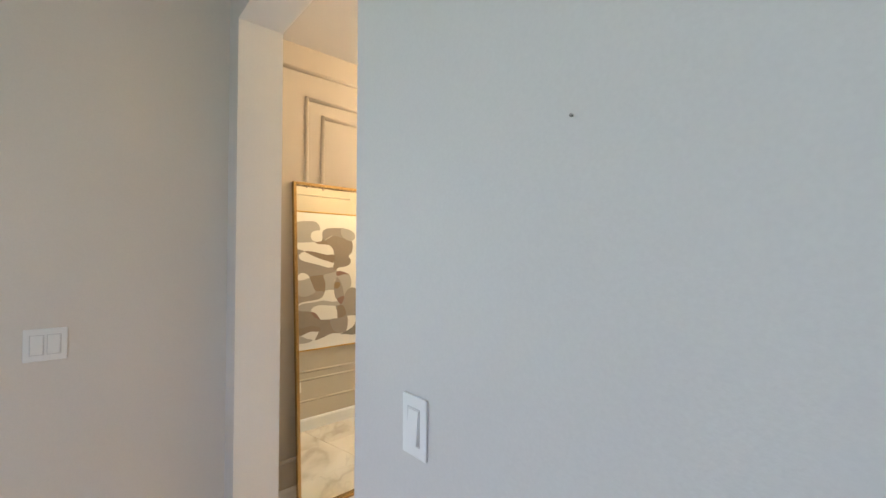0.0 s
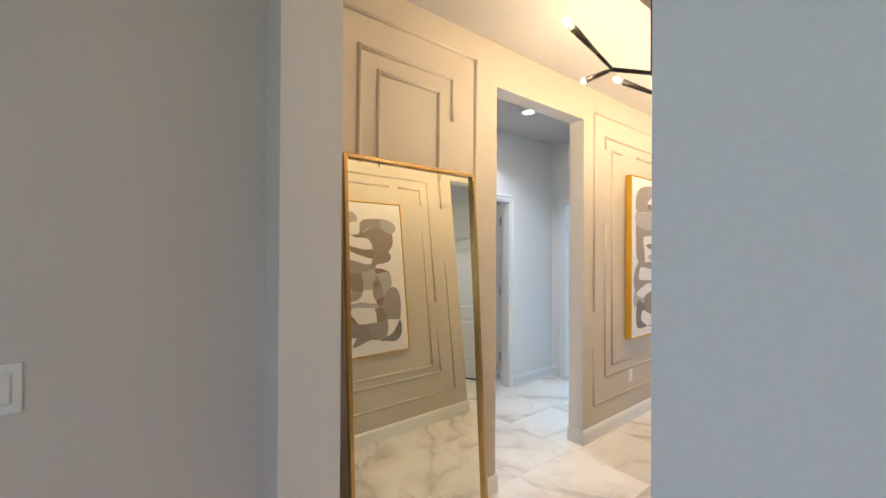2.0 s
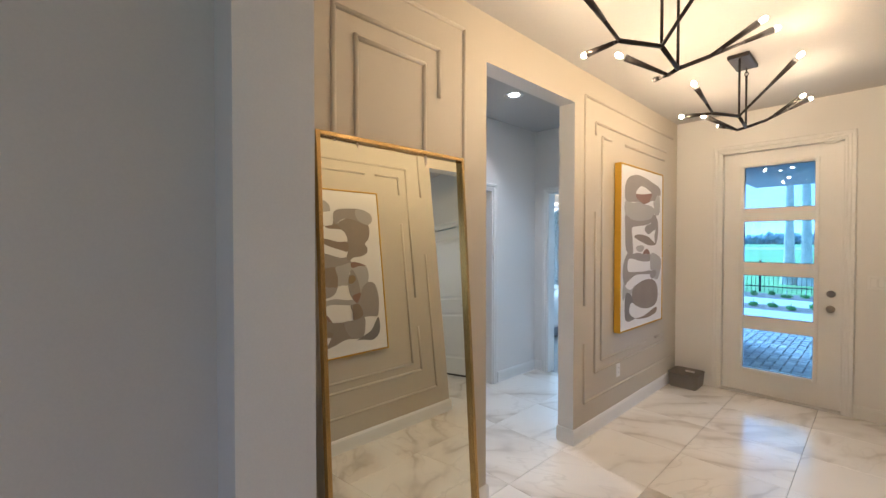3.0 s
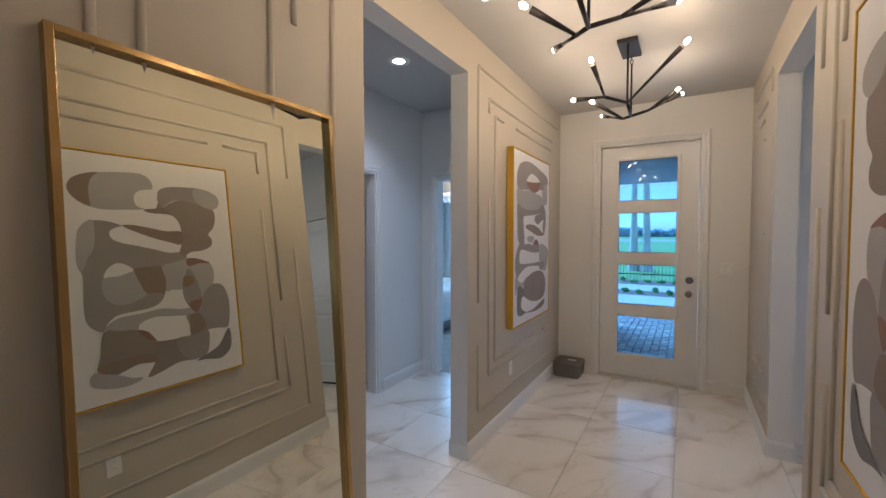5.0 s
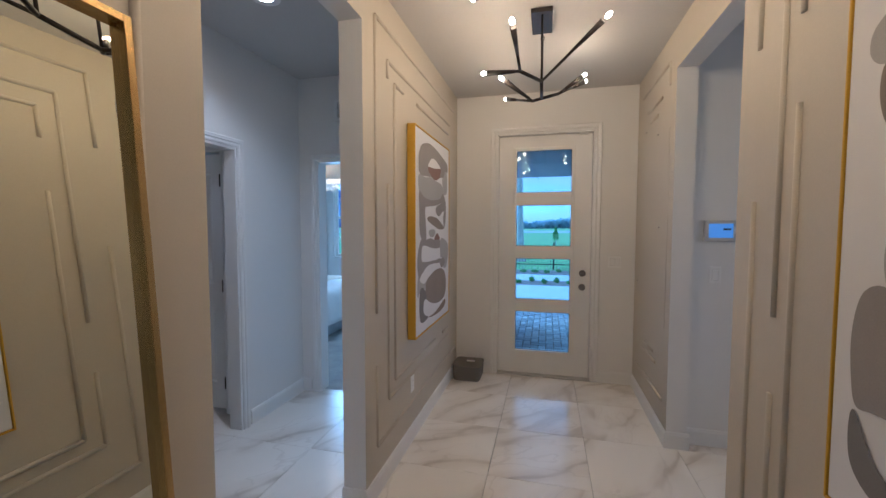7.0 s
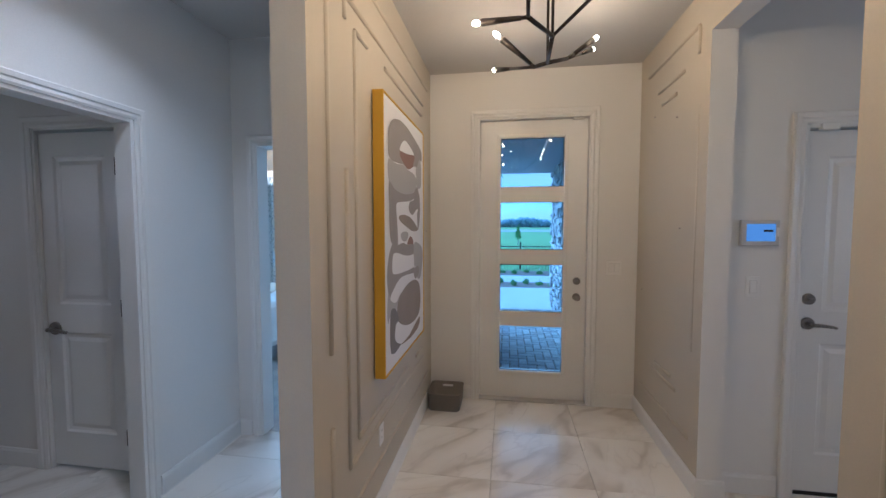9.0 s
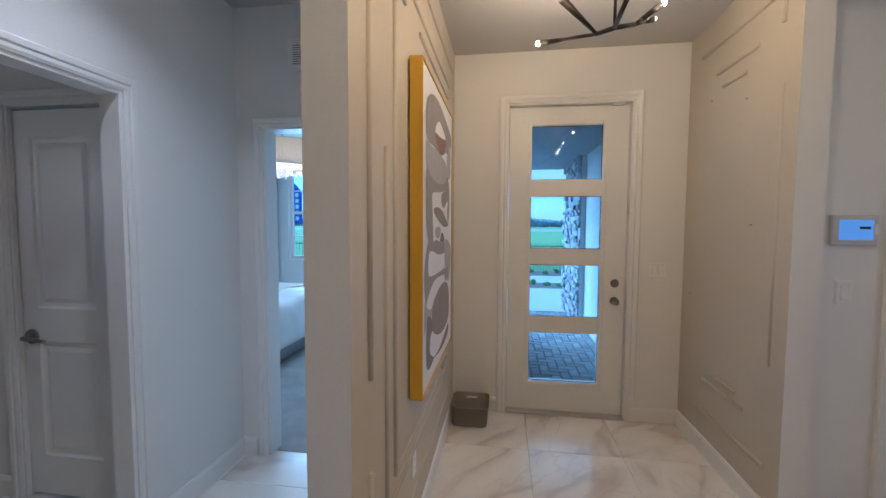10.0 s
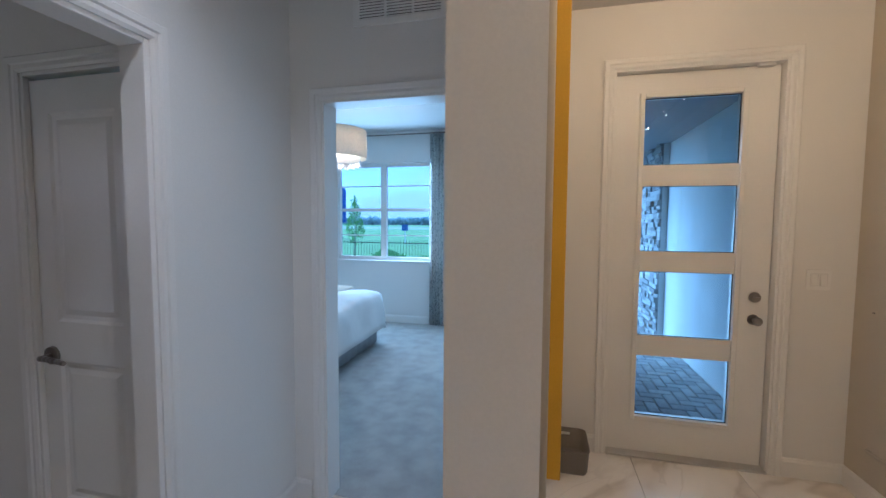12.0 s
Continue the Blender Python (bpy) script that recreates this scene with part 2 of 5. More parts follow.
BARK = material("palm_bark", (0.56, 0.53, 0.47), 0.9, vary=0.25, scale=5, grain=50, bump=0.8)
GLASS = glass_material()
MIRROR = material("mirror_silver", (0.80, 0.80, 0.69), 0.0, 1.0, vary=0.0, bump=0.0)
STONE_GREY = material("pale_grey_ink", (0.40, 0.38, 0.365), 0.85, vary=0.06, grain=300, bump=0.15)
TAUPE_INK = material("taupe_ink", (0.30, 0.27, 0.25), 0.85, vary=0.08, scale=5, grain=300, bump=0.15)
BROWN_INK = material("brown_ink", (0.265, 0.22, 0.185), 0.85, vary=0.08, scale=5, grain=300, bump=0.15)
UMBER = material("umber_ink", (0.25, 0.19, 0.145), 0.85, vary=0.08, scale=5, grain=300, bump=0.15)
SLATE = material("slate_ink", (0.20, 0.185, 0.175), 0.85, vary=0.08, scale=5, grain=300, bump=0.15)
OCHRE = material("ochre_ink", (0.27, 0.19, 0.11), 0.85, vary=0.08, scale=5, grain=300, bump=0.15)
CLAY = material("clay_ink", (0.25, 0.15, 0.12), 0.85, vary=0.08, scale=5, grain=300, bump=0.15)
LINEN = material("white_bed_linen", (0.74, 0.73, 0.72), 0.9, vary=0.05, scale=5, grain=160, bump=0.3)
SKIRT = material("grey_bed_skirt", (0.36, 0.37, 0.39), 0.9, vary=0.06, scale=5, grain=160, bump=0.3)
SHADE = cloth_material("cream_shade", (0.76, 0.70, 0.62))
CRYSTAL = material("crystal", (0.85, 0.87, 0.9), 0.05, 0.0, vary=0.02, bump=0.0)
BLUE_FLAG = material("blue_flag", (0.02, 0.09, 0.35), 0.7, vary=0.1, grain=90, bump=0.1)
FENCE = material("black_fence", (0.03, 0.03, 0.032), 0.5, 0.3, vary=0.1, bump=0.0)
SOIL = material("mulch", (0.20, 0.16, 0.13), 1.0, vary=0.4, scale=8, grain=70, bump=0.9)
CONCRETE = material("concrete", (0.55, 0.55, 0.54), 0.9, vary=0.08, scale=2, grain=80, bump=0.3)
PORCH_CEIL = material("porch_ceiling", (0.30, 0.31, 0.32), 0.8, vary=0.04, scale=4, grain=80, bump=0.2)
SCREEN = emitter("lit_screen", (0.10, 0.25, 0.55), 0.2)
LED = emitter("downlight_lens", (1.0, 0.95, 0.86), 6)
BULB = emitter("lit_bulb", (1.0, 0.80, 0.50), 14)

# ---- helpers ----


def box(bm, lo, hi, mat=0):
    x0, y0, z0 = lo
    x1, y1, z1 = hi
    v = [bm.verts.new(p) for p in ((x0, y0, z0), (x1, y0, z0), (x1, y1, z0), (x0, y1, z0), (x0, y0, z1), (x1, y0, z1), (x1, y1, z1), (x0, y1, z1))]
    fs = []
    for i in ((0, 3, 2, 1), (4, 5, 6, 7), (0, 1, 5, 4), (1, 2, 6, 5), (2, 3, 7, 6), (3, 0, 4, 7)):
        f = bm.faces.new([v[k] for k in i])
        f.material_index = mat
        fs.append(f)
    return fs


def bevelled_box(bm, lo, hi, r=0.003, segments=2):
    t = bmesh.new()
    box(t, lo, hi)
    bmesh.ops.bevel(t, geom=t.edges[:], offset=r, segments=segments, affect="EDGES", profile=0.5)
    join(bm, t)


def join(bm, t, m=None):
    """Adds the bmesh t to bm and frees it."""
    if m is not None:
        bmesh.ops.transform(t, matrix=m, verts=t.verts[:])
    vs = {v: bm.verts.new(v.co) for v in t.verts}
    for f in t.faces:
        g = bm.faces.new([vs[v] for v in f.verts])
        g.smooth, g.material_index = f.smooth, f.material_index
    t.free()


def cone(bm, a, b, r0, r1, sides=16):
    """A tapered rod from a to b."""
    a, b = Vector(a), Vector(b)
    t = bmesh.new()
    bmesh.ops.create_cone(t, cap_ends=True, segments=sides, radius1=r0, radius2=r1, depth=(b - a).length)
    for f in t.faces:
        f.smooth = len(f.verts) == 4
    q = (b - a).to_track_quat("Z", "Y").to_matrix().to_4x4()
    join(bm, t, Matrix.Translation((a + b) / 2) @ q)


def ball(bm, c, r, sx=1, sy=1, sz=1, seg=16):
    t = bmesh.new()
    bmesh.ops.create_uvsphere(t, u_segments=seg, v_segments=max(6, seg // 2), radius=r)
    for f in t.faces:
        f.smooth = True
    join(bm, t, Matrix.Translation(c) @ Matrix.Diagonal((sx, sy, sz, 1)))


def mesh(name, bm, *mats):
    me = bpy.data.meshes.new(name)
    bm.to_mesh(me)
    bm.free()
    for m in mats:
        me.materials.append(m)
    return me


def part(name, bm, mat, parent, label=""):
    mats = mat if isinstance(mat, (list, tuple)) else [mat]
    ob = new(name, mesh(name, bm, *mats))
    ob.parent = parent
    if label:
        ob["label"] = label
    return ob


def thing(name, label, category, place=(0, 0, 0), rz=0, group="", kind=""):
    ob = new(name)
    ob.matrix_world = pose(*place, 0, 0, rz)
    ob.empty_display_size = 0.1
    return tagged(ob, label, category, group, kind)


def structure(name, boxes, mats, label, category, pick=None):
    """One piece of the setting out of boxes; pick(normal) chooses the face's material."""
    bm = bmesh.new()
    for lo, hi in boxes:
        fs = box(bm, lo, hi)
        if pick:
            for f in fs:
                f.normal_update()
                f.material_index = pick(f.normal, f.calc_center_median())
    ob = new(name, mesh(name, bm, *mats))
    return tagged(ob, label, category, kind="structure")


# ---- large structure ----
wall_west = structure("wall_west", [((-T, NEAR[1], 0), (0, LO[0], H)), ((-T, LO[0], HEAD), (0, LO[1], H)), ((-T, LO[1], 0), (0, 0, H))],
                      [WHITE, BEIGE], "beige painted foyer wall with applied moulding and a plain opening", "wall", lambda n, c: int(n.x > 0.5))
wall_east = structure("wall_east", [((W, NEAR[1], 0), (W + T, RO[0], H)), ((W, RO[0], HEAD), (W + T, RO[1], H)), ((W, RO[1], 0), (W + T, 0, H))],
                      [WHITE, BEIGE], "beige painted foyer wall with applied moulding and a plain opening", "wall", lambda n, c: int(n.x < -0.5))
FD = (0.405, 1.38, 2.485)   # hole for the front door
wall_north = structure("wall_north", [((-T, 0, 0), (FD[0], 0.2, H)), ((FD[1], 0, 0), (W + T, 0.2, H)), ((FD[0], 0, FD[2]), (FD[1], 0.2, H))],
                       [WHITE, STUCCO], "white painted wall round the front door", "wall", lambda n, c: int(n.y > 0.5))
# great room face takes the tone with dim light in it, jambs stay WHITE
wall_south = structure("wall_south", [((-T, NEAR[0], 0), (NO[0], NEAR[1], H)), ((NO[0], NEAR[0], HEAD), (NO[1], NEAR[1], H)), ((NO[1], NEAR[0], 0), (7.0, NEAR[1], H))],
                       [WHITE, DIM_WHITE], "pale wall toned grey for dim light, with a wide white-edged opening to the foyer", "wall", lambda n, c: int(n.y < -0.5))
# unseen openings in these two walls are added for the daylight lamps
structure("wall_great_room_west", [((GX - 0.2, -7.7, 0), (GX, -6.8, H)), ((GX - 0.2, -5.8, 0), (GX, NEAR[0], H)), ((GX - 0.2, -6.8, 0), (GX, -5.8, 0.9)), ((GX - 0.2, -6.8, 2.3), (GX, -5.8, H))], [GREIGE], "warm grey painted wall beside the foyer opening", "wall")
structure("wall_great_room_south", [((GX - 0.2, -7.9, 0), (2.4, -7.7, H)), ((3.4, -7.9, 0), (7.0, -7.7, H)), ((2.4, -7.9, 0), (3.4, -7.7, 1.0)), ((2.4, -7.9, 2.3), (3.4, -7.7, H))], [DIM_WHITE], "plain grey wall with an unseen opening, added to let light in", "wall")
structure("wall_great_room_east", [((7.0, -7.9, 0), (7.2, NEAR[1], H))], [DIM_WHITE], "plain grey wall closing the great room", "wall")
structure("wall_hall_west", [((HX - TH, -4.58, 0), (HX, LD[0], H)), ((HX - TH, LD[0], DOOR_H), (HX, LD[1], H)), ((HX - TH, LD[1], 0), (HX, HY + TN, H))],
          [WHITE], "white painted side hall wall with a cased doorway", "wall")
structure("wall_hall_north", [((HX, HY, 0), (BD[0], HY + TN, H)), ((BD[0], HY, BD_H), (BD[1], HY + TN, H)), ((BD[1], HY, 0), (-T, HY + TN, H))],
          [WHITE], "white painted wall with the bedroom doorway", "wall")
structure("wall_hall_south", [((HX - TH, -4.7, 0), (-T, -4.58, H))], [WHITE], "plain white wall closing the side hall", "wall")
CL = (-2.20, -1.60)
CY = -1.47
structure("wall_bath_north", [((-3.4, CY, 0), (CL[0], CY + T, H)), ((CL[0], CY, 2.14), (CL[1], CY + T, H)), ((CL[1], CY, 0), (HX - TH, CY + T, H))],
          [WHITE], "white wall with a narrow closet door", "wall")
# opening invented to hold the bath's fill lamp
structure("wall_bath_west", [((-3.5, -4.7, 0), (-3.4, -3.25, H)), ((-3.5, -2.75, 0), (-3.4, CY + T, H)), ((-3.5, -3.25, 0), (-3.4, -2.75, 1.6)), ((-3.5, -3.25, 2.1), (-3.4, -2.75, H))], [WHITE], "plain white wall with an invented opening for a fill lamp", "wall")
structure("wall_bath_south", [((-3.4, -4.7, 0), (HX - TH, -4.58, H))], [WHITE], "plain white wall closing the small room", "wall")
GD = (2.275, 3.2, 2.092)
structure("wall_passage_north", [((W + T, PY, 0), (GD[0], PY + T, H)), ((GD[1], PY, 0), (4.2, PY + T, H)), ((GD[0], PY, GD[2]), (GD[1], PY + T, H))],
          [WHITE], "white wall with the garage entry door", "wall")
# opening invented to hold the passage's fill lamp
structure("wall_passage_east", [((4.2, -4.58, 0), (4.35, -3.1, H)), ((4.2, -2.1, 0), (4.35, PY + T, H)), ((4.2, -3.1, 0), (4.35, -2.1, 1.05)), ((4.2, -3.1, 2.15), (4.35, -2.1, H))], [WHITE], "plain white wall with an invented opening for a fill lamp", "wall")
structure("wall_bedroom_north", [((-5.2, BWY, 0), (BWX[0], BWY + 0.2, H)), ((BWX[1], BWY, 0), (-T, BWY + 0.2, H)), ((BWX[0], BWY, 0), (BWX[1], BWY + 0.2, BWZ[0])), ((BWX[0], BWY, BWZ[1]), (BWX[1], BWY + 0.2, H))],
          [WHITE, STUCCO], "pale bedroom wall with a wide window", "wall", lambda n, c: int(n.y > 0.5))
structure("wall_bedroom_west", [((-5.4, HY + TN, 0), (-5.2, BWY + 0.2, H))], [WHITE], "plain bedroom wall", "wall")
structure("wall_bedroom_east", [((-T - 0.2, 0.2, 0), (-T, BWY, H))], [WHITE, STUCCO], "wall between the bedroom and the porch", "wall", lambda n, c: int(n.x > 0.5))
structure("wall_bedroom_south", [((-5.2, HY, 0), (HX - TH, HY + TN, H)), ((-T - 0.2, HY + TN, 0), (-T, 0.2, H))], [WHITE], "plain bedroom wall", "wall")
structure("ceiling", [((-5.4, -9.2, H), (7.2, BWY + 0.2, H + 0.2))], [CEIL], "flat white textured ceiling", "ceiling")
floor = structure("floor", [((HX - TH - 2.2, -9.2, -0.25), (7.2, 0.2, -0.012))], [GROUT], "polished marble-look porcelain tile floor with thin grout joints", "floor")
structure("floor_carpet", [((-5.2, HY + 0.065, -0.2), (-T - 0.2, BWY, 0.004))], [CARPET], "grey cut-pile bedroom carpet", "carpet")

# baseboards
BH, BT = 0.115, 0.014


def baseboard(a, b, n):
    """A run from a to b whose face looks along n."""
    a, b, n = Vector((*a, 0)), Vector((*b, 0)), Vector((*n, 0))
    along = (b - a).normalized()
    prof = [(0, 0), (BT, 0), (BT, BH - 0.02), (BT * 0.75, BH - 0.012), (BT * 0.6, BH - 0.004), (BT * 0.35, BH), (0, BH)]
    bm = bmesh.new()
    ends = [[bm.verts.new(p + n * d + Vector((0, 0, z))) for d, z in prof] for p in (a, b)]
    k = len(prof)
    for i in range(k):
        bm.faces.new((ends[0][i], ends[0][(i + 1) % k], ends[1][(i + 1) % k], ends[1][i]))
    bm.faces.new(ends[0][::-1])
    bm.faces.new(ends[1])
    bmesh.ops.recalc_face_normals(bm, faces=bm.faces[:])
    ob = new("baseboard", mesh("baseboard", bm, TRIM))
    tagged(ob, "white painted baseboard along the wall", "baseboard", kind="structure")


for a, b, n in (((0, NEAR[1]), (0, LO[0] + BT), (1, 0)), ((0, LO[1] - BT), (0, 0), (1, 0)), ((-T, LO[1]), (0, LO[1]), (0, -1)), ((-T, LO[0]), (0, LO[0]), (0, 1)),
                ((W, NEAR[1]), (W, RO[0] + BT), (-1, 0)), ((W, RO[1] - BT), (W, 0), (-1, 0)), ((W, RO[1]), (W + T + BT, RO[1]), (0, -1)), ((W, RO[0]), (W + T, RO[0]), (0, 1)),
                ((0, 0), (0.365, 0), (0, -1)), ((1.42, 0), (W, 0), (0, -1)), ((W + T, PY), (GD[0] - 0.075, PY), (0, -1)), ((W + T, RO[1]), (W + T, PY), (1, 0)),
                ((HX, LD[1] + 0.08), (HX, HY), (1, 0)), ((HX, -4.58), (HX, LD[0] - 0.08), (1, 0)), ((HX, HY), (BD[0] - 0.08, HY), (0, -1)), ((BD[1] + 0.08, HY), (-T, HY), (0, -1)),
                ((-T, LO[1]), (-T, HY), (-1, 0)), ((-3.4, CY), (CL[0] - 0.07, CY), (0, -1)),
                ((GX, -9), (GX, NEAR[0]), (1, 0)), ((GX, NEAR[0]), (NO[0], NEAR[0]), (0, -1)), ((NO[0], NEAR[0]), (NO[0], NEAR[1]), (1, 0)), ((NO[1], NEAR[0]), (7, NEAR[0]), (0, -1)), ((NO[1], NEAR[0]), (NO[1], NEAR[1]), (-1, 0)),
                ((-5.2, BWY), (-T - 0.2, BWY), (0, -1))):
    baseboard(a, b, n)


def sweep_bar(bm, a, b, n, w=0.022, d=0.013):
    """A half-round moulding from a to b on a face looking along n."""
    a, b, n = Vector(a), Vector(b), Vector(n)
    u = (b - a).normalized()
    s = n.cross(u)
    prof = [(-w / 2, 0), (-w / 2, d * 0.45), (-w * 0.32, d * 0.85), (0, d), (w * 0.32, d * 0.85), (w / 2, d * 0.45), (w / 2, 0)]
    e = [[bm.verts.new(p + s * x + n * y) for x, y in prof] for p in (a, b)]
    for i in range(len(prof) - 1):
        f = bm.faces.new((e[0][i], e[0][i + 1], e[1][i + 1], e[1][i]))
        f.smooth = True
    bm.faces.new(e[0])
    bm.faces.new(e[1][::-1])
    bmesh.ops.recalc_face_normals(bm, faces=bm.faces[:])


def moulding(wall, x, n, bars, d=0.013):
    """Bars as (y0, z0, y1, z1) on the wall face at x."""
    for y0, z0, y1, z1 in bars:
        bm = bmesh.new()
        sweep_bar(bm, (x, y0, z0), (x, y1, z1), (n, 0, 0), 0.022, d)
        part("moulding", bm, BEIGE, wall)


ZT = (2.70, 2.52, 2.42)   # moulding heights above, and below
ZB = (0.28, 0.485, 0.565)
# behind the mirror
moulding(wall_west, 0, 1, [(-4.43, ZT[0], -3.444, ZT[0]), (-3.444, ZT[0], -3.444, ZB[0]), (-4.43, ZT[0], -4.43, ZB[0]), (-4.43, ZB[0], -3.444, ZB[0]),
                           (-4.226, 2.545, -4.226, ZB[1]), (-4.226, 2.53, -3.63, 2.53), (-3.63, 2.53, -3.63, 2.285),
                           (-4.118, 2.445, -4.118, ZB[2]), (-4.118, 2.43, -3.728, 2.43), (-3.728, 2.43, -3.728, 0.9)])
# round the painting beside the side-hall opening
moulding(wall_west, 0, 1, [(-2.10, 2.675, -0.15, 2.675), (-2.10, 2.675, -2.10, 1.045), (-2.10, 0.75, -2.10, ZB[0]), (-2.10, ZB[0], -0.15, ZB[0]),
                           (-1.925, 2.50, -0.35, 2.50), (-1.925, 2.50, -1.925, 2.40), (-1.925, 1.786, -1.925, ZB[1]), (-1.925, ZB[1], -0.37, ZB[1]),
                           (-1.815, 2.40, -1.65, 2.40), (-1.815, 2.40, -1.815, ZB[2]), (-1.37, 2.405, -0.41, 2.405), (-1.815, ZB[2], -0.87, ZB[2]), (-0.63, ZB[2], -0.41, ZB[2])])
# round the painting opposite the mirror
moulding(wall_east, W, -1, [(-4.43, ZT[0], -2.27, ZT[0]), (-2.27, ZT[0], -2.27, 2.24), (-2.27, 1.635, -2.27, ZB[0]), (-4.43, ZB[0], -2.27, ZB[0]),
                            (-4.25, ZT[1], -2.45, ZT[1]), (-2.45, ZT[1], -2.45, 1.20), (-2.45, 0.912, -2.45, ZB[1]), (-4.25, ZB[1], -2.45, ZB[1]),
                            (-4.15, ZT[2], -2.95, ZT[2]), (-2.83, ZT[2], -2.555, ZT[2]), (-2.555, ZT[2], -2.555, 2.245), (-2.555, 1.95, -2.555, ZB[2]), (-4.15, ZB[2], -2.555, ZB[2]),
                            (-4.43, ZT[0], -4.43, ZB[0]), (-4.25, ZT[1], -4.25, ZB[1]), (-4.15, ZT[2], -4.15, ZB[2])])
# beside the front door
moulding(wall_east, W, -1, [(-1.02, 2.67, -0.19, 2.67), (-1.02, 2.67, -1.02, 2.515), (-0.83, 2.488, -0.40, 2.488), (-0.72, 2.388, -0.475, 2.388),
                            (-0.83, 0.495, -0.37, 0.495), (-0.75, 0.56, -0.46, 0.56), (-1.03, 0.287, -0.16, 0.287)])
moulding(wall_east, W, -1, [(-1.03, 2.226, -1.03, 0.81)], 0.0015)


# ---- doors ----
def casing(parent, x0, x1, top, y, face, width=0.075, mat=None):
    """Stepped trim round an opening from x0 to x1, in the plane y, its face towards face (+1 or -1 along y)."""
    mat = mat or TRIM
    prof = [(0, 0), (0, 0.010), (0.012, 0.016), (width * 0.45, 0.014), (width * 0.55, 0.020), (width * 0.9, 0.022), (width, 0.016), (width, 0)]

    def strip(path):
        bm = bmesh.new()
        rows = [[bm.verts.new((p[0] + o * d[0], y + face * h, p[1] + o * d[1])) for o, h in prof] for p, d in path]
        for i in range(len(prof) - 1):
            bm.faces.new((rows[0][i], rows[0][i + 1], rows[1][i + 1], rows[1][i]))
        bm.faces.new(rows[0])
        bm.faces.new(rows[1][::-1])
        bmesh.ops.recalc_face_normals(bm, faces=bm.faces[:])
        return bm

    part("casing", strip([((x0, 0), (-1, 0)), ((x0, top), (-1, 1))]), mat, parent)
    part("casing", strip([((x1, 0), (1, 0)), ((x1, top), (1, 1))]), mat, parent)
    part("casing", strip([((x0, top), (-1, 1)), ((x1, top), (1, 1))]), mat, parent)


def jambs(parent, x0, x1, top, y0, y1, t=0.018):
    for lo, hi in (((x0 - 0.002, y0, 0), (x0 + t, y1, top)), ((x1 - t, y0, 0), (x1 + 0.002, y1, top)), ((x0 + t, y0, top - t), (x1 - t, y1, top + 0.002))):
        bm = bmesh.new()
        bevelled_box(bm, lo, hi, 0.002, 1)
        part("jamb", bm, TRIM, parent)


def panel_leaf(w, h, t=0.035, stile=0.11, rails=(0.22, 0.86, 1.04), top_rail=0.14):
    """A two-panel door leaf from x = 0 to w, its face at y = 0, with moulded recesses."""
    bm = bmesh.new()
    z = [0, rails[0], rails[1], rails[2], h - top_rail, h]
    for lo, hi in (((0, 0, 0), (stile, t, h)), ((w - stile, 0, 0), (w, t, h)), ((stile, 0, z[0]), (w - stile, t, z[1])), ((stile, 0, z[2]), (w - stile, t, z[3])), ((stile, 0, z[4]), (w - stile, t, z[5]))):
        box(bm, lo, hi)
    for a, b in ((z[1], z[2]), (z[3], z[4])):
        steps = [(0, 0.0), (0.012, 0.009), (0.03, 0.011), (0.055, 0.004)]
        loops = []
        for o, d in steps:
            loops.append([bm.verts.new(p) for p in ((stile + o, d, a + o), (w - stile - o, d, a + o), (w - stile - o, d, b - o), (stile + o, d, b - o))])
        for p, q in zip(loops, loops[1:]):
            for i in range(4):
                bm.faces.new((p[i], p[(i + 1) % 4], q[(i + 1) % 4], q[i]))
        bm.faces.new(loops[-1])
        box(bm, (stile, t - 0.012, a), (w - stile, t, b))
    bmesh.ops.recalc_face_normals(bm, faces=bm.faces[:])
    return bm


def lever(parent, x, z, y, side, k=1.0):
    """A rosette, neck and lever pointing along x * side, in front of the face at y (towards -y)."""
    bm = bmesh.new()
    cone(bm, (x, y, z), (x, y - 0.012, z), 0.035 * k, 0.032 * k, 24)
    cone(bm, (x, y - 0.01, z), (x, y - 0.055, z), 0.011, 0.010, 16)
    for i in range(6):
        a, b = i / 6, (i + 1) / 6
        cone(bm, (x + side * 0.115 * k * a, y - 0.05, z - 0.012 * a * a), (x + side * 0.115 * k * b, y - 0.05, z - 0.012 * b * b), k * (0.011 - 0.003 * a), k * (0.011 - 0.003 * b), 12)
    part("lever_handle", bm, NICKEL, parent, "brushed nickel lever handle")


def knob(parent, x, z, y):
    bm = bmesh.new()
    cone(bm, (x, y, z), (x, y - 0.010, z), 0.033, 0.030, 24)
    cone(bm, (x, y - 0.01, z), (x, y - 0.045, z), 0.012, 0.014, 16)
    ball(bm, (x, y - 0.055, z), 0.027, 1, 0.72, 1, 20)
    part("knob", bm, NICKEL, parent, "brushed nickel round knob")


def deadbolt(parent, x, z, y):
    bm = bmesh.new()
    cone(bm, (x, y, z), (x, y - 0.016, z), 0.033, 0.028, 24)
    box(bm, (x - 0.016, y - 0.032, z - 0.005), (x + 0.016, y - 0.014, z + 0.005))
    part("deadbolt", bm, NICKEL, parent, "brushed nickel deadbolt with a thumb turn")


def hinge(parent, x, y, z):
    bm = bmesh.new()
    cone(bm, (x, y, z - 0.05), (x, y, z + 0.05), 0.008, 0.008, 10)
    part("hinge", bm, BRONZE, parent)


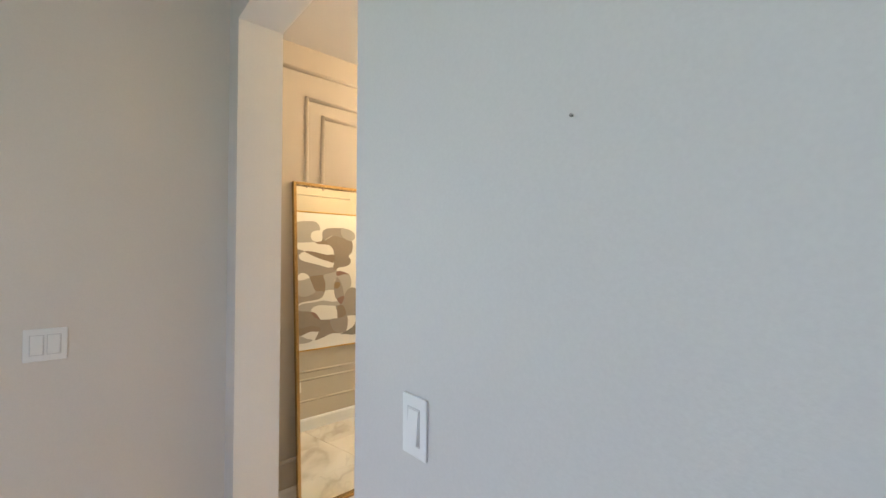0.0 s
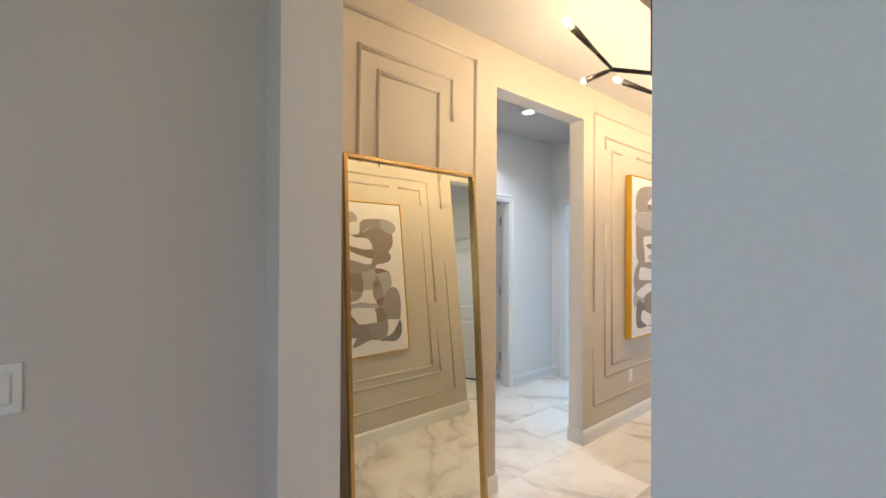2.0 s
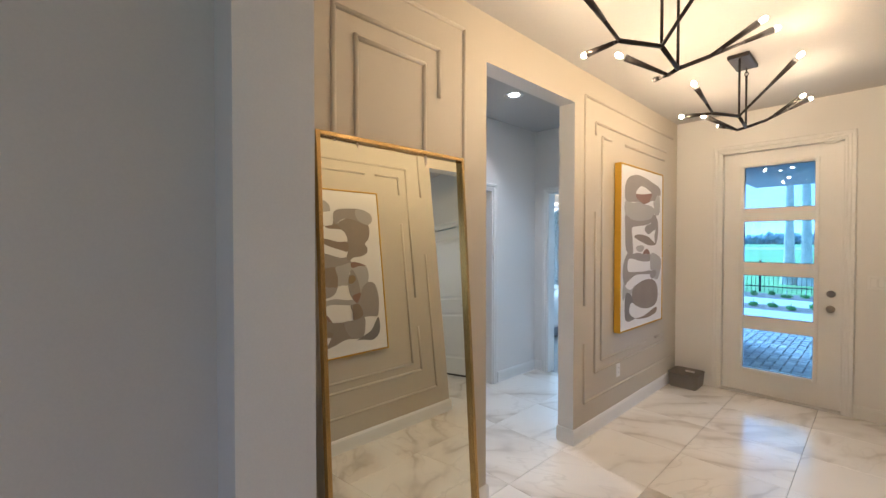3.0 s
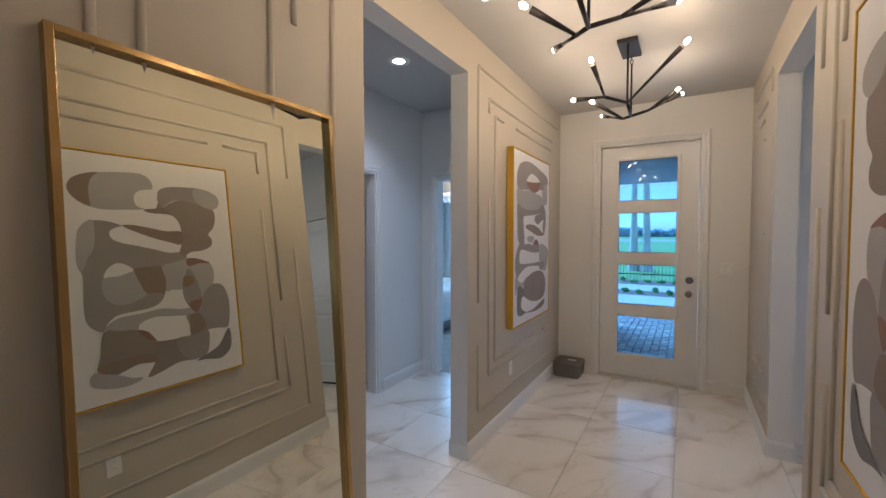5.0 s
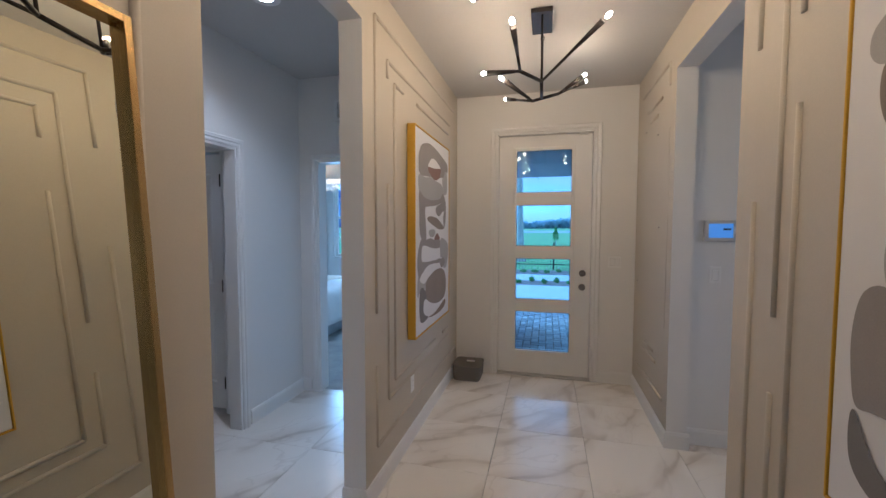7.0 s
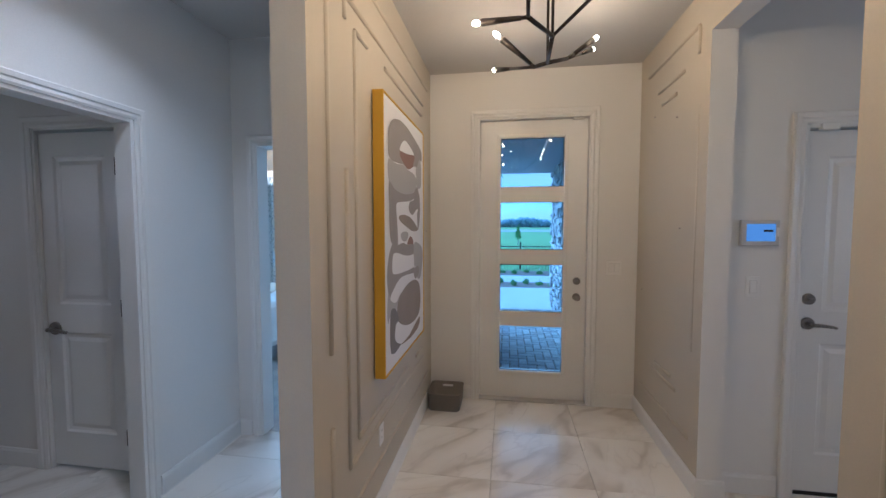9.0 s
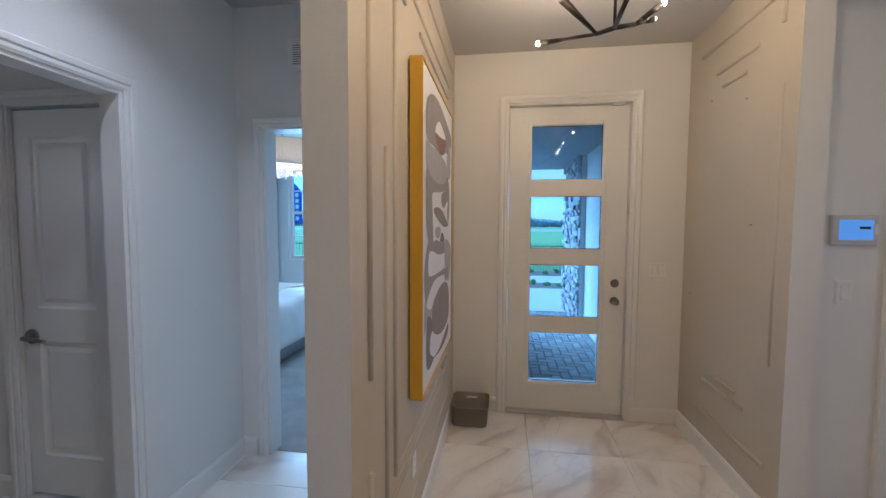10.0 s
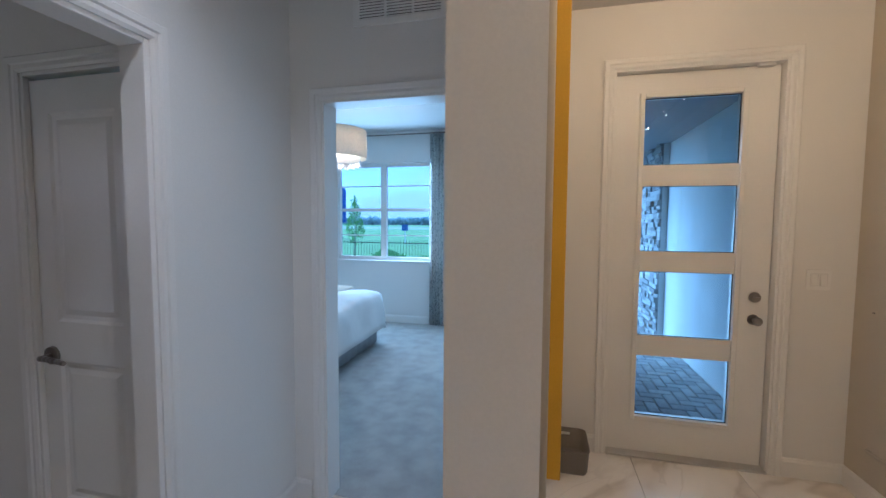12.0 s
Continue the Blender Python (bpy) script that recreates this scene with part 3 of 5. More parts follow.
def closer(parent, x, z, y):
    bm = bmesh.new()
    bevelled_box(bm, (x - 0.055, y - 0.035, z - 0.022), (x + 0.035, y - 0.002, z + 0.012), 0.006)
    bevelled_box(bm, (x - 0.015, y - 0.028, z + 0.010), (x + 0.055, y - 0.008, z + 0.028), 0.004)
    part("alarm_contact", bm, PLASTIC, parent, "white plastic door contact on the head of the frame")


# front door with four panes
front = thing("door_1", "closed white front door with four stacked clear panes", "door", kind="structure")
DX0, DX1, DTOP = 0.441, 1.344, 2.45
DY = 0.055
PX0, PX1 = 0.615, 1.153
PANES = [(0.255, 0.657), (0.789, 1.207), (1.337, 1.751), (1.883, 2.30)]
bm = bmesh.new()
box(bm, (DX0, DY, 0.012), (PX0, DY + 0.045, DTOP))
box(bm, (PX1, DY, 0.012), (DX1, DY + 0.045, DTOP))
zs = [0.012] + [v for p in PANES for v in p] + [DTOP]
for a, b in zip(zs[::2], zs[1::2]):
    box(bm, (PX0, DY, a), (PX1, DY + 0.045, b))
part("leaf", bm, TRIM, front)
for side in (0, 1):
    bm = bmesh.new()
    o, d = 0.031, 0.016
    y0, y1 = (DY - d, DY) if side == 0 else (DY + 0.045, DY + 0.045 + d)
    x0, x1, z0, z1 = PX0 - o, PX1 + o, PANES[0][0] - o, PANES[-1][1] + o
    for lo, hi in (((x0, y0, z0), (PX0, y1, z1)), ((PX1, y0, z0), (x1, y1, z1)), ((PX0, y0, z0), (PX1, y1, PANES[0][0])), ((PX0, y0, PANES[-1][1]), (PX1, y1, z1))):
        bevelled_box(bm, lo, hi, 0.005)
    part("lite_frame", bm, TRIM, front)
for a, b in PANES:
    bm = bmesh.new()
    box(bm, (PX0, DY + 0.020, a), (PX1, DY + 0.026, b))
    g = part("pane", bm, GLASS, front)
    g.visible_shadow = False
    bm = bmesh.new()
    s = 0.0035
    for lo, hi in (((PX0, DY + 0.012, a), (PX0 + s, DY + 0.019, b)), ((PX1 - s, DY + 0.012, a), (PX1, DY + 0.019, b)), ((PX0 + s, DY + 0.012, a), (PX1 - s, DY + 0.019, a + s)), ((PX0 + s, DY + 0.012, b - s), (PX1 - s, DY + 0.019, b))):
        box(bm, lo, hi)
    part("pane_seal", bm, DARK, front)
jambs(front, FD[0], FD[1], FD[2], -0.002, 0.2, 0.032)
casing(front, FD[0] + 0.018, FD[1] - 0.018, FD[2] - 0.018, 0, -1, 0.062)
knob(front, 1.268, 0.93, DY)
deadbolt(front, 1.270, 1.068, DY)
closer(front, 1.27, DTOP + 0.01, DY)
bm = bmesh.new()
bevelled_box(bm, (FD[0] + 0.03, -0.02, 0), (FD[1] - 0.03, 0.16, 0.014), 0.004)
part("threshold", bm, ALUMINIUM, front, "brushed metal threshold")

# garage entry door
gdoor = thing("door_2", "closed white two-panel garage entry door with lever and deadbolt", "door", kind="structure")
leaf = part("leaf", panel_leaf(GD[1] - GD[0] - 0.05, 2.04), TRIM, gdoor)
leaf.location = (GD[0] + 0.025, PY + 0.03, 0.024)
bm = bmesh.new()
bevelled_box(bm, (GD[0] + 0.02, PY + 0.026, 0.001), (GD[1] - 0.02, PY + 0.07, 0.023), 0.003, 1)
part("door_sweep", bm, DARK, gdoor, "black rubber door sweep")
jambs(gdoor, GD[0], GD[1], GD[2], PY - 0.002, PY + T)
casing(gdoor, GD[0], GD[1], GD[2], PY, -1, 0.066)
deadbolt(gdoor, GD[0] + 0.068, 1.135, PY + 0.03)
lever(gdoor, GD[0] + 0.068, 0.997, PY + 0.03, 1)
closer(gdoor, GD[0] + 0.12, GD[2] - 0.01, PY + 0.02)

# closet door in the small room
cdoor = thing("door_3", "closed narrow white two-panel closet door with lever", "door", kind="structure")
leaf = part("leaf", panel_leaf(CL[1] - CL[0] - 0.03, 2.09, stile=0.10), TRIM, cdoor)
leaf.location = (CL[0] + 0.015, CY + 0.02, 0.022)
jambs(cdoor, CL[0], CL[1], 2.14, CY - 0.002, CY + T, 0.014)
casing(cdoor, CL[0], CL[1], 2.14, CY, -1, 0.066)
lever(cdoor, CL[0] + 0.075, 0.905, CY + 0.02, 1, 1.2)
for z in (0.25, 1.05, 1.9):
    hinge(cdoor, CL[1] - 0.015, CY + 0.002, z)

# cased doorways
dw1 = thing("door_4", "white cased doorway to the bedroom", "doorway", kind="structure")
jambs(dw1, BD[0], BD[1], BD_H, HY - 0.002, HY + TN + 0.002, 0.012)
casing(dw1, BD[0], BD[1], BD_H, HY, -1, 0.06)
dw2 = thing("door_5", "white cased doorway with stepped trim", "doorway", (HX, 0, 0), 90, kind="structure")
jambs(dw2, LD[0], LD[1], DOOR_H, -0.002, TH + 0.002)
casing(dw2, LD[0], LD[1], DOOR_H, 0, -1, 0.06)

# ---- foyer things ----
# leaning mirror: local x to the right along the wall, y away from it is -y, z along its height
MW, MH = 0.847, 1.995
mirror = thing("floor_mirror", "tall leaning floor mirror in a thin brushed gold frame", "mirror")
tilt = math.degrees(math.asin(0.130 / MH))
mirror.matrix_world = Matrix.Translation((0.141, -4.319, 0.0)) @ Matrix.Rotation(radians(90.3), 4, "Z") @ Matrix.Rotation(radians(-tilt), 4, "X")
fw, f0, f1 = 0.0185, -0.022, 0.010
for name, lo, hi in (("frame_side", (0, f0, 0), (fw, f1, MH)), ("frame_side", (MW - fw, f0, 0), (MW, f1, MH)), ("frame_rail", (fw, f0, 0), (MW - fw, f1, fw)), ("frame_rail", (fw, f0, MH - fw), (MW - fw, f1, MH))):
    bm = bmesh.new()
    bevelled_box(bm, lo, hi, 0.002)
    part(name, bm, GOLD, mirror)
bm = bmesh.new()
box(bm, (fw - 0.002, 0.0, fw - 0.002), (MW - fw + 0.002, 0.004, MH - fw + 0.002))
part("mirror_glass", bm, MIRROR, mirror, "clear silvered mirror glass")
bm = bmesh.new()
box(bm, (fw, 0.005, fw), (MW - fw, 0.008, MH - fw))
part("backing", bm, DARK, mirror)


# ---- paintings ----
def smooth_loop(points, steps=5):
    """A closed Catmull-Rom curve through the points."""
    out, k = [], len(points)
    for i in range(k):
        p = [Vector((*points[(i + j) % k], 0)) for j in (-1, 0, 1, 2)]
        for s in range(steps):
            t = s / steps
            out.append(0.5 * (2 * p[1] + (p[2] - p[0]) * t + (2 * p[0] - 5 * p[1] + 4 * p[2] - p[3]) * t * t + (3 * p[1] - p[0] - 3 * p[2] + p[3]) * t * t * t))
    return out


LAYER = [0]


def shape(p, ink, points):
    """One flat painted form on the canvas, in shares of its width and height from the top left."""
    LAYER[0] += 1
    w, h, d = p["size"]
    bm = bmesh.new()
    y = -d - 0.0006 - 0.00012 * (LAYER[0] % 32)
    f = bm.faces.new([bm.verts.new((v.x * w, y, (1 - v.y) * h)) for v in smooth_loop(points)])
    f.normal_update()
    if f.normal.y > 0:
        f.normal_flip()
    bmesh.ops.triangulate(bm, faces=[f])
    part("painted_form", bm, ink, p)


def painting(place, rz, w, h, d, label):
    """Local x along the wall, -y out of it, z up."""
    p = thing("painting", label, "painting", place, rz, group="foyer paintings")
    p["size"] = (w, h, d)
    bm = bmesh.new()
    bevelled_box(bm, (0.012, -d + 0.0, 0.012), (w - 0.012, -0.009, h - 0.012), 0.002)
    part("canvas", bm, CANVAS, p, "off-white canvas")
    # dark sheet: painted shade for the gap between frame and wall
    bm = bmesh.new()
    box(bm, (0.03, -0.008, 0.03), (w - 0.03, -0.0005, h - 0.03))
    part("hanging_bar", bm, DARK, p)
    for lo, hi in (((0, -d - 0.004, 0), (0.008, -0.007, h)), ((w - 0.008, -d - 0.004, 0), (w, -0.007, h)), ((0.008, -d - 0.004, 0), (w - 0.008, -0.007, 0.008)), ((0.008, -d - 0.004, h - 0.008), (w - 0.008, -0.007, h))):
        bm = bmesh.new()
        bevelled_box(bm, lo, hi, 0.0015, 1)
        part("frame_bar", bm, MUSTARD, p, "mustard gold frame edge")
    return p


def art_opposite_mirror(p):
    shape(p, STONE_GREY, [(0.936, 0.152), (0.913, 0.118), (0.855, 0.095), (0.761, 0.082), (0.646, 0.073), (0.563, 0.074), (0.517, 0.098), (0.509, 0.134), (0.553, 0.141), (0.596, 0.152), (0.618, 0.180), (0.606, 0.212), (0.568, 0.226), (0.674, 0.232), (0.787, 0.234), (0.864, 0.217), (0.918, 0.188)])
    shape(p, UMBER, [(0.936, 0.152), (0.913, 0.118), (0.855, 0.095), (0.791, 0.085), (0.823, 0.111), (0.839, 0.151), (0.839, 0.194), (0.838, 0.223), (0.888, 0.207), (0.923, 0.179)])
    shape(p, TAUPE_INK, [(0.823, 0.279), (0.763, 0.282), (0.694, 0.298), (0.724, 0.307), (0.756, 0.324), (0.748, 0.352), (0.700, 0.370), (0.628, 0.382), (0.537, 0.398), (0.440, 0.417), (0.379, 0.416), (0.336, 0.438), (0.356, 0.456), (0.445, 0.471), (0.495, 0.476), (0.476, 0.531), (0.487, 0.591), (0.518, 0.630), (0.575, 0.648), (0.667, 0.655), (0.753, 0.662), (0.802, 0.689), (0.824, 0.718), (0.868, 0.702), (0.897, 0.672), (0.904, 0.629), (0.902, 0.567), (0.899, 0.494), (0.918, 0.451), (0.916, 0.388), (0.903, 0.325), (0.869, 0.293)])
    shape(p, STONE_GREY, [(0.869, 0.287), (0.832, 0.279), (0.828, 0.335), (0.838, 0.390), (0.867, 0.426), (0.888, 0.463), (0.908, 0.477), (0.920, 0.440), (0.917, 0.378), (0.903, 0.320)])
    shape(p, CANVAS, [(0.802, 0.510), (0.786, 0.478), (0.743, 0.454), (0.694, 0.458), (0.652, 0.485), (0.697, 0.500), (0.761, 0.507)])
    shape(p, STONE_GREY, [(0.802, 0.510), (0.726, 0.504), (0.648, 0.492), (0.624, 0.539), (0.593, 0.588), (0.648, 0.612), (0.714, 0.622), (0.769, 0.613), (0.803, 0.586), (0.814, 0.547)])
    shape(p, UMBER, [(0.647, 0.483), (0.575, 0.475), (0.495, 0.475), (0.478, 0.531), (0.487, 0.591), (0.530, 0.589), (0.593, 0.584), (0.624, 0.539)])
    shape(p, BROWN_INK, [(0.482, 0.194), (0.454, 0.214), (0.418, 0.194), (0.346, 0.176), (0.254, 0.185), (0.179, 0.206), (0.131, 0.212), (0.119, 0.253), (0.137, 0.301), (0.177, 0.333), (0.156, 0.360), (0.167, 0.392), (0.231, 0.412), (0.307, 0.418), (0.354, 0.437), (0.379, 0.417), (0.363, 0.380), (0.357, 0.323), (0.370, 0.278), (0.406, 0.250), (0.473, 0.243), (0.538, 0.241), (0.569, 0.228), (0.504, 0.223)])
    shape(p, UMBER, [(0.692, 0.299), (0.636, 0.295), (0.528, 0.309), (0.447, 0.321), (0.357, 0.323), (0.366, 0.380), (0.435, 0.370), (0.532, 0.350), (0.623, 0.324)])
    shape(p, UMBER, [(0.569, 0.228), (0.504, 0.221), (0.451, 0.219), (0.419, 0.242), (0.473, 0.243), (0.538, 0.241)])
    shape(p, TAUPE_INK, [(0.486, 0.170), (0.472, 0.138), (0.411, 0.119), (0.284, 0.113), (0.208, 0.116), (0.153, 0.152), (0.128, 0.210), (0.179, 0.207), (0.254, 0.188), (0.346, 0.176), (0.418, 0.191), (0.454, 0.214), (0.482, 0.194)])
    shape(p, STONE_GREY, [(0.247, 0.116), (0.169, 0.119), (0.094, 0.145), (0.082, 0.183), (0.118, 0.209), (0.169, 0.208), (0.235, 0.184), (0.260, 0.148)])
    shape(p, STONE_GREY, [(0.495, 0.476), (0.427, 0.462), (0.338, 0.450), (0.338, 0.489), (0.366, 0.519), (0.378, 0.581), (0.439, 0.582), (0.481, 0.585), (0.478, 0.531)])
    shape(p, STONE_GREY, [(0.337, 0.476), (0.246, 0.467), (0.185, 0.476), (0.164, 0.523), (0.180, 0.576), (0.243, 0.613), (0.284, 0.646), (0.325, 0.591), (0.344, 0.514)])
    shape(p, CLAY, [(0.337, 0.447), (0.263, 0.450), (0.184, 0.473), (0.256, 0.471), (0.332, 0.481)])
    shape(p, STONE_GREY, [(0.803, 0.694), (0.740, 0.672), (0.623, 0.666), (0.513, 0.658), (0.413, 0.671), (0.333, 0.673), (0.308, 0.694), (0.346, 0.705), (0.450, 0.698), (0.564, 0.690), (0.642, 0.709), (0.659, 0.733), (0.744, 0.726), (0.811, 0.717)])
    shape(p, TAUPE_INK, [(0.264, 0.635), (0.221, 0.593), (0.160, 0.573), (0.100, 0.595), (0.073, 0.666), (0.080, 0.747), (0.102, 0.791), (0.164, 0.787), (0.243, 0.786), (0.310, 0.798), (0.355, 0.796), (0.356, 0.752), (0.373, 0.706), (0.308, 0.694)])
    shape(p, UMBER, [(0.346, 0.705), (0.282, 0.708), (0.250, 0.765), (0.290, 0.788), (0.319, 0.797), (0.355, 0.794), (0.356, 0.752)])
    shape(p, TAUPE_INK, [(0.333, 0.491), (0.291, 0.536), (0.270, 0.595), (0.266, 0.647), (0.308, 0.694), (0.351, 0.665), (0.377, 0.625), (0.381, 0.574), (0.367, 0.525)])
    shape(p, CLAY, [(0.344, 0.649), (0.265, 0.637), (0.278, 0.672), (0.308, 0.696), (0.337, 0.676)])
    shape(p, OCHRE, [(0.364, 0.531), (0.318, 0.528), (0.303, 0.554), (0.341, 0.575), (0.378, 0.568)])
    shape(p, BROWN_INK, [(0.824, 0.718), (0.744, 0.724), (0.659, 0.733), (0.610, 0.777), (0.557, 0.793), (0.443, 0.799), (0.337, 0.794), (0.243, 0.786), (0.239, 0.844), (0.264, 0.898), (0.331, 0.908), (0.436, 0.902), (0.538, 0.922), (0.624, 0.932), (0.581, 0.876), (0.656, 0.869), (0.729, 0.878), (0.778, 0.892), (0.862, 0.870), (0.847, 0.805)])
    shape(p, CLAY, [(0.659, 0.733), (0.607, 0.745), (0.572, 0.776), (0.561, 0.792), (0.610, 0.777)])
    shape(p, STONE_GREY, [(0.900, 0.878), (0.868, 0.866), (0.778, 0.892), (0.704, 0.918), (0.649, 0.929), (0.706, 0.945), (0.789, 0.943), (0.866, 0.928), (0.903, 0.907)])
    shape(p, UMBER, [(0.855, 0.843), (0.767, 0.840), (0.653, 0.832), (0.563, 0.853), (0.581, 0.876), (0.671, 0.871), (0.771, 0.889), (0.859, 0.870)])
    shape(p, TAUPE_INK, [(0.443, 0.801), (0.337, 0.797), (0.243, 0.788), (0.239, 0.844), (0.268, 0.898), (0.366, 0.902), (0.424, 0.865)])
    shape(p, SLATE, [(0.099, 0.798), (0.081, 0.841), (0.098, 0.899), (0.170, 0.931), (0.267, 0.920), (0.332, 0.916), (0.264, 0.898), (0.173, 0.868)])


def art_by_door(p):
    shape(p, TAUPE_INK, [(0.075, 0.170), (0.089, 0.122), (0.161, 0.076), (0.328, 0.050), (0.506, 0.053), (0.743, 0.076), (0.905, 0.100), (0.922, 0.146), (0.835, 0.153), (0.771, 0.188), (0.660, 0.197), (0.511, 0.222), (0.398, 0.215), (0.248, 0.221), (0.144, 0.223), (0.084, 0.210)])
    shape(p, CANVAS, [(0.319, 0.167), (0.352, 0.137), (0.440, 0.113), (0.554, 0.119), (0.673, 0.145), (0.486, 0.161)])
    shape(p, CLAY, [(0.319, 0.169), (0.486, 0.162), (0.687, 0.148), (0.659, 0.184), (0.627, 0.205), (0.511, 0.222), (0.420, 0.211), (0.332, 0.193)])
    shape(p, TAUPE_INK, [(0.086, 0.304), (0.209, 0.325), (0.424, 0.332), (0.678, 0.311), (0.760, 0.280), (0.693, 0.332), (0.561, 0.354), (0.337, 0.367), (0.231, 0.381), (0.246, 0.451), (0.256, 0.536), (0.165, 0.535), (0.099, 0.499), (0.088, 0.404)])
    shape(p, STONE_GREY, [(0.092, 0.224), (0.248, 0.225), (0.398, 0.215), (0.511, 0.222), (0.724, 0.233), (0.774, 0.271), (0.678, 0.313), (0.424, 0.332), (0.209, 0.325), (0.094, 0.298)])
    shape(p, STONE_GREY, [(0.747, 0.200), (0.835, 0.156), (0.907, 0.156), (0.924, 0.219), (0.901, 0.273), (0.790, 0.285), (0.763, 0.238)])
    shape(p, TAUPE_INK, [(0.561, 0.360), (0.684, 0.342), (0.683, 0.316), (0.775, 0.281), (0.861, 0.321), (0.879, 0.381), (0.856, 0.448), (0.806, 0.481), (0.779, 0.422), (0.803, 0.382), (0.729, 0.393), (0.633, 0.413), (0.539, 0.392)])
    shape(p, BROWN_INK, [(0.296, 0.426), (0.404, 0.416), (0.587, 0.426), (0.731, 0.455), (0.806, 0.481), (0.636, 0.485), (0.450, 0.462), (0.331, 0.444)])
    shape(p, STONE_GREY, [(0.332, 0.500), (0.375, 0.487), (0.496, 0.487), (0.520, 0.506), (0.466, 0.525), (0.376, 0.522)])
    shape(p, CLAY, [(0.489, 0.538), (0.566, 0.507), (0.637, 0.520), (0.661, 0.542), (0.567, 0.542)])
    shape(p, TAUPE_INK, [(0.248, 0.536), (0.385, 0.531), (0.498, 0.542), (0.671, 0.546), (0.682, 0.585), (0.522, 0.589), (0.387, 0.580), (0.257, 0.566), (0.166, 0.571), (0.151, 0.631), (0.238, 0.647), (0.524, 0.652), (0.675, 0.650), (0.690, 0.674), (0.346, 0.668), (0.157, 0.703), (0.088, 0.724), (0.047, 0.652), (0.073, 0.582), (0.152, 0.529)])
    shape(p, STONE_GREY, [(0.681, 0.543), (0.834, 0.547), (0.953, 0.582), (0.955, 0.637), (0.885, 0.709), (0.784, 0.709), (0.738, 0.651), (0.684, 0.644)])
    shape(p, TAUPE_INK, [(0.675, 0.656), (0.812, 0.653), (0.824, 0.687), (0.725, 0.707), (0.666, 0.679)])
    shape(p, STONE_GREY, [(0.072, 0.700), (0.117, 0.735), (0.220, 0.754), (0.330, 0.728), (0.254, 0.770), (0.221, 0.785), (0.106, 0.790), (0.058, 0.812), (0.045, 0.758)])
    shape(p, BROWN_INK, [(0.242, 0.785), (0.304, 0.739), (0.503, 0.709), (0.715, 0.710), (0.841, 0.747), (0.879, 0.823), (0.820, 0.880), (0.649, 0.896), (0.440, 0.879), (0.264, 0.835)])
    shape(p, SLATE, [(0.106, 0.782), (0.212, 0.780), (0.277, 0.830), (0.214, 0.841), (0.190, 0.885), (0.241, 0.916), (0.318, 0.938), (0.113, 0.931)])
    shape(p, UMBER, [(0.331, 0.938), (0.533, 0.936), (0.831, 0.901), (0.822, 0.940), (0.627, 0.955), (0.420, 0.948)])


art_opposite_mirror(painting((W, -2.856, 0.775), -90, 0.985, 1.45, 0.05, "large abstract canvas of taupe and clay forms, gold frame"))
art_by_door(painting((0, -1.59, 0.757), 90, 0.985, 1.465, 0.06, "tall abstract canvas of grey and taupe forms, mustard edges"))

# ---- chandeliers ----
CH = Vector((0.873, -1.447, H))


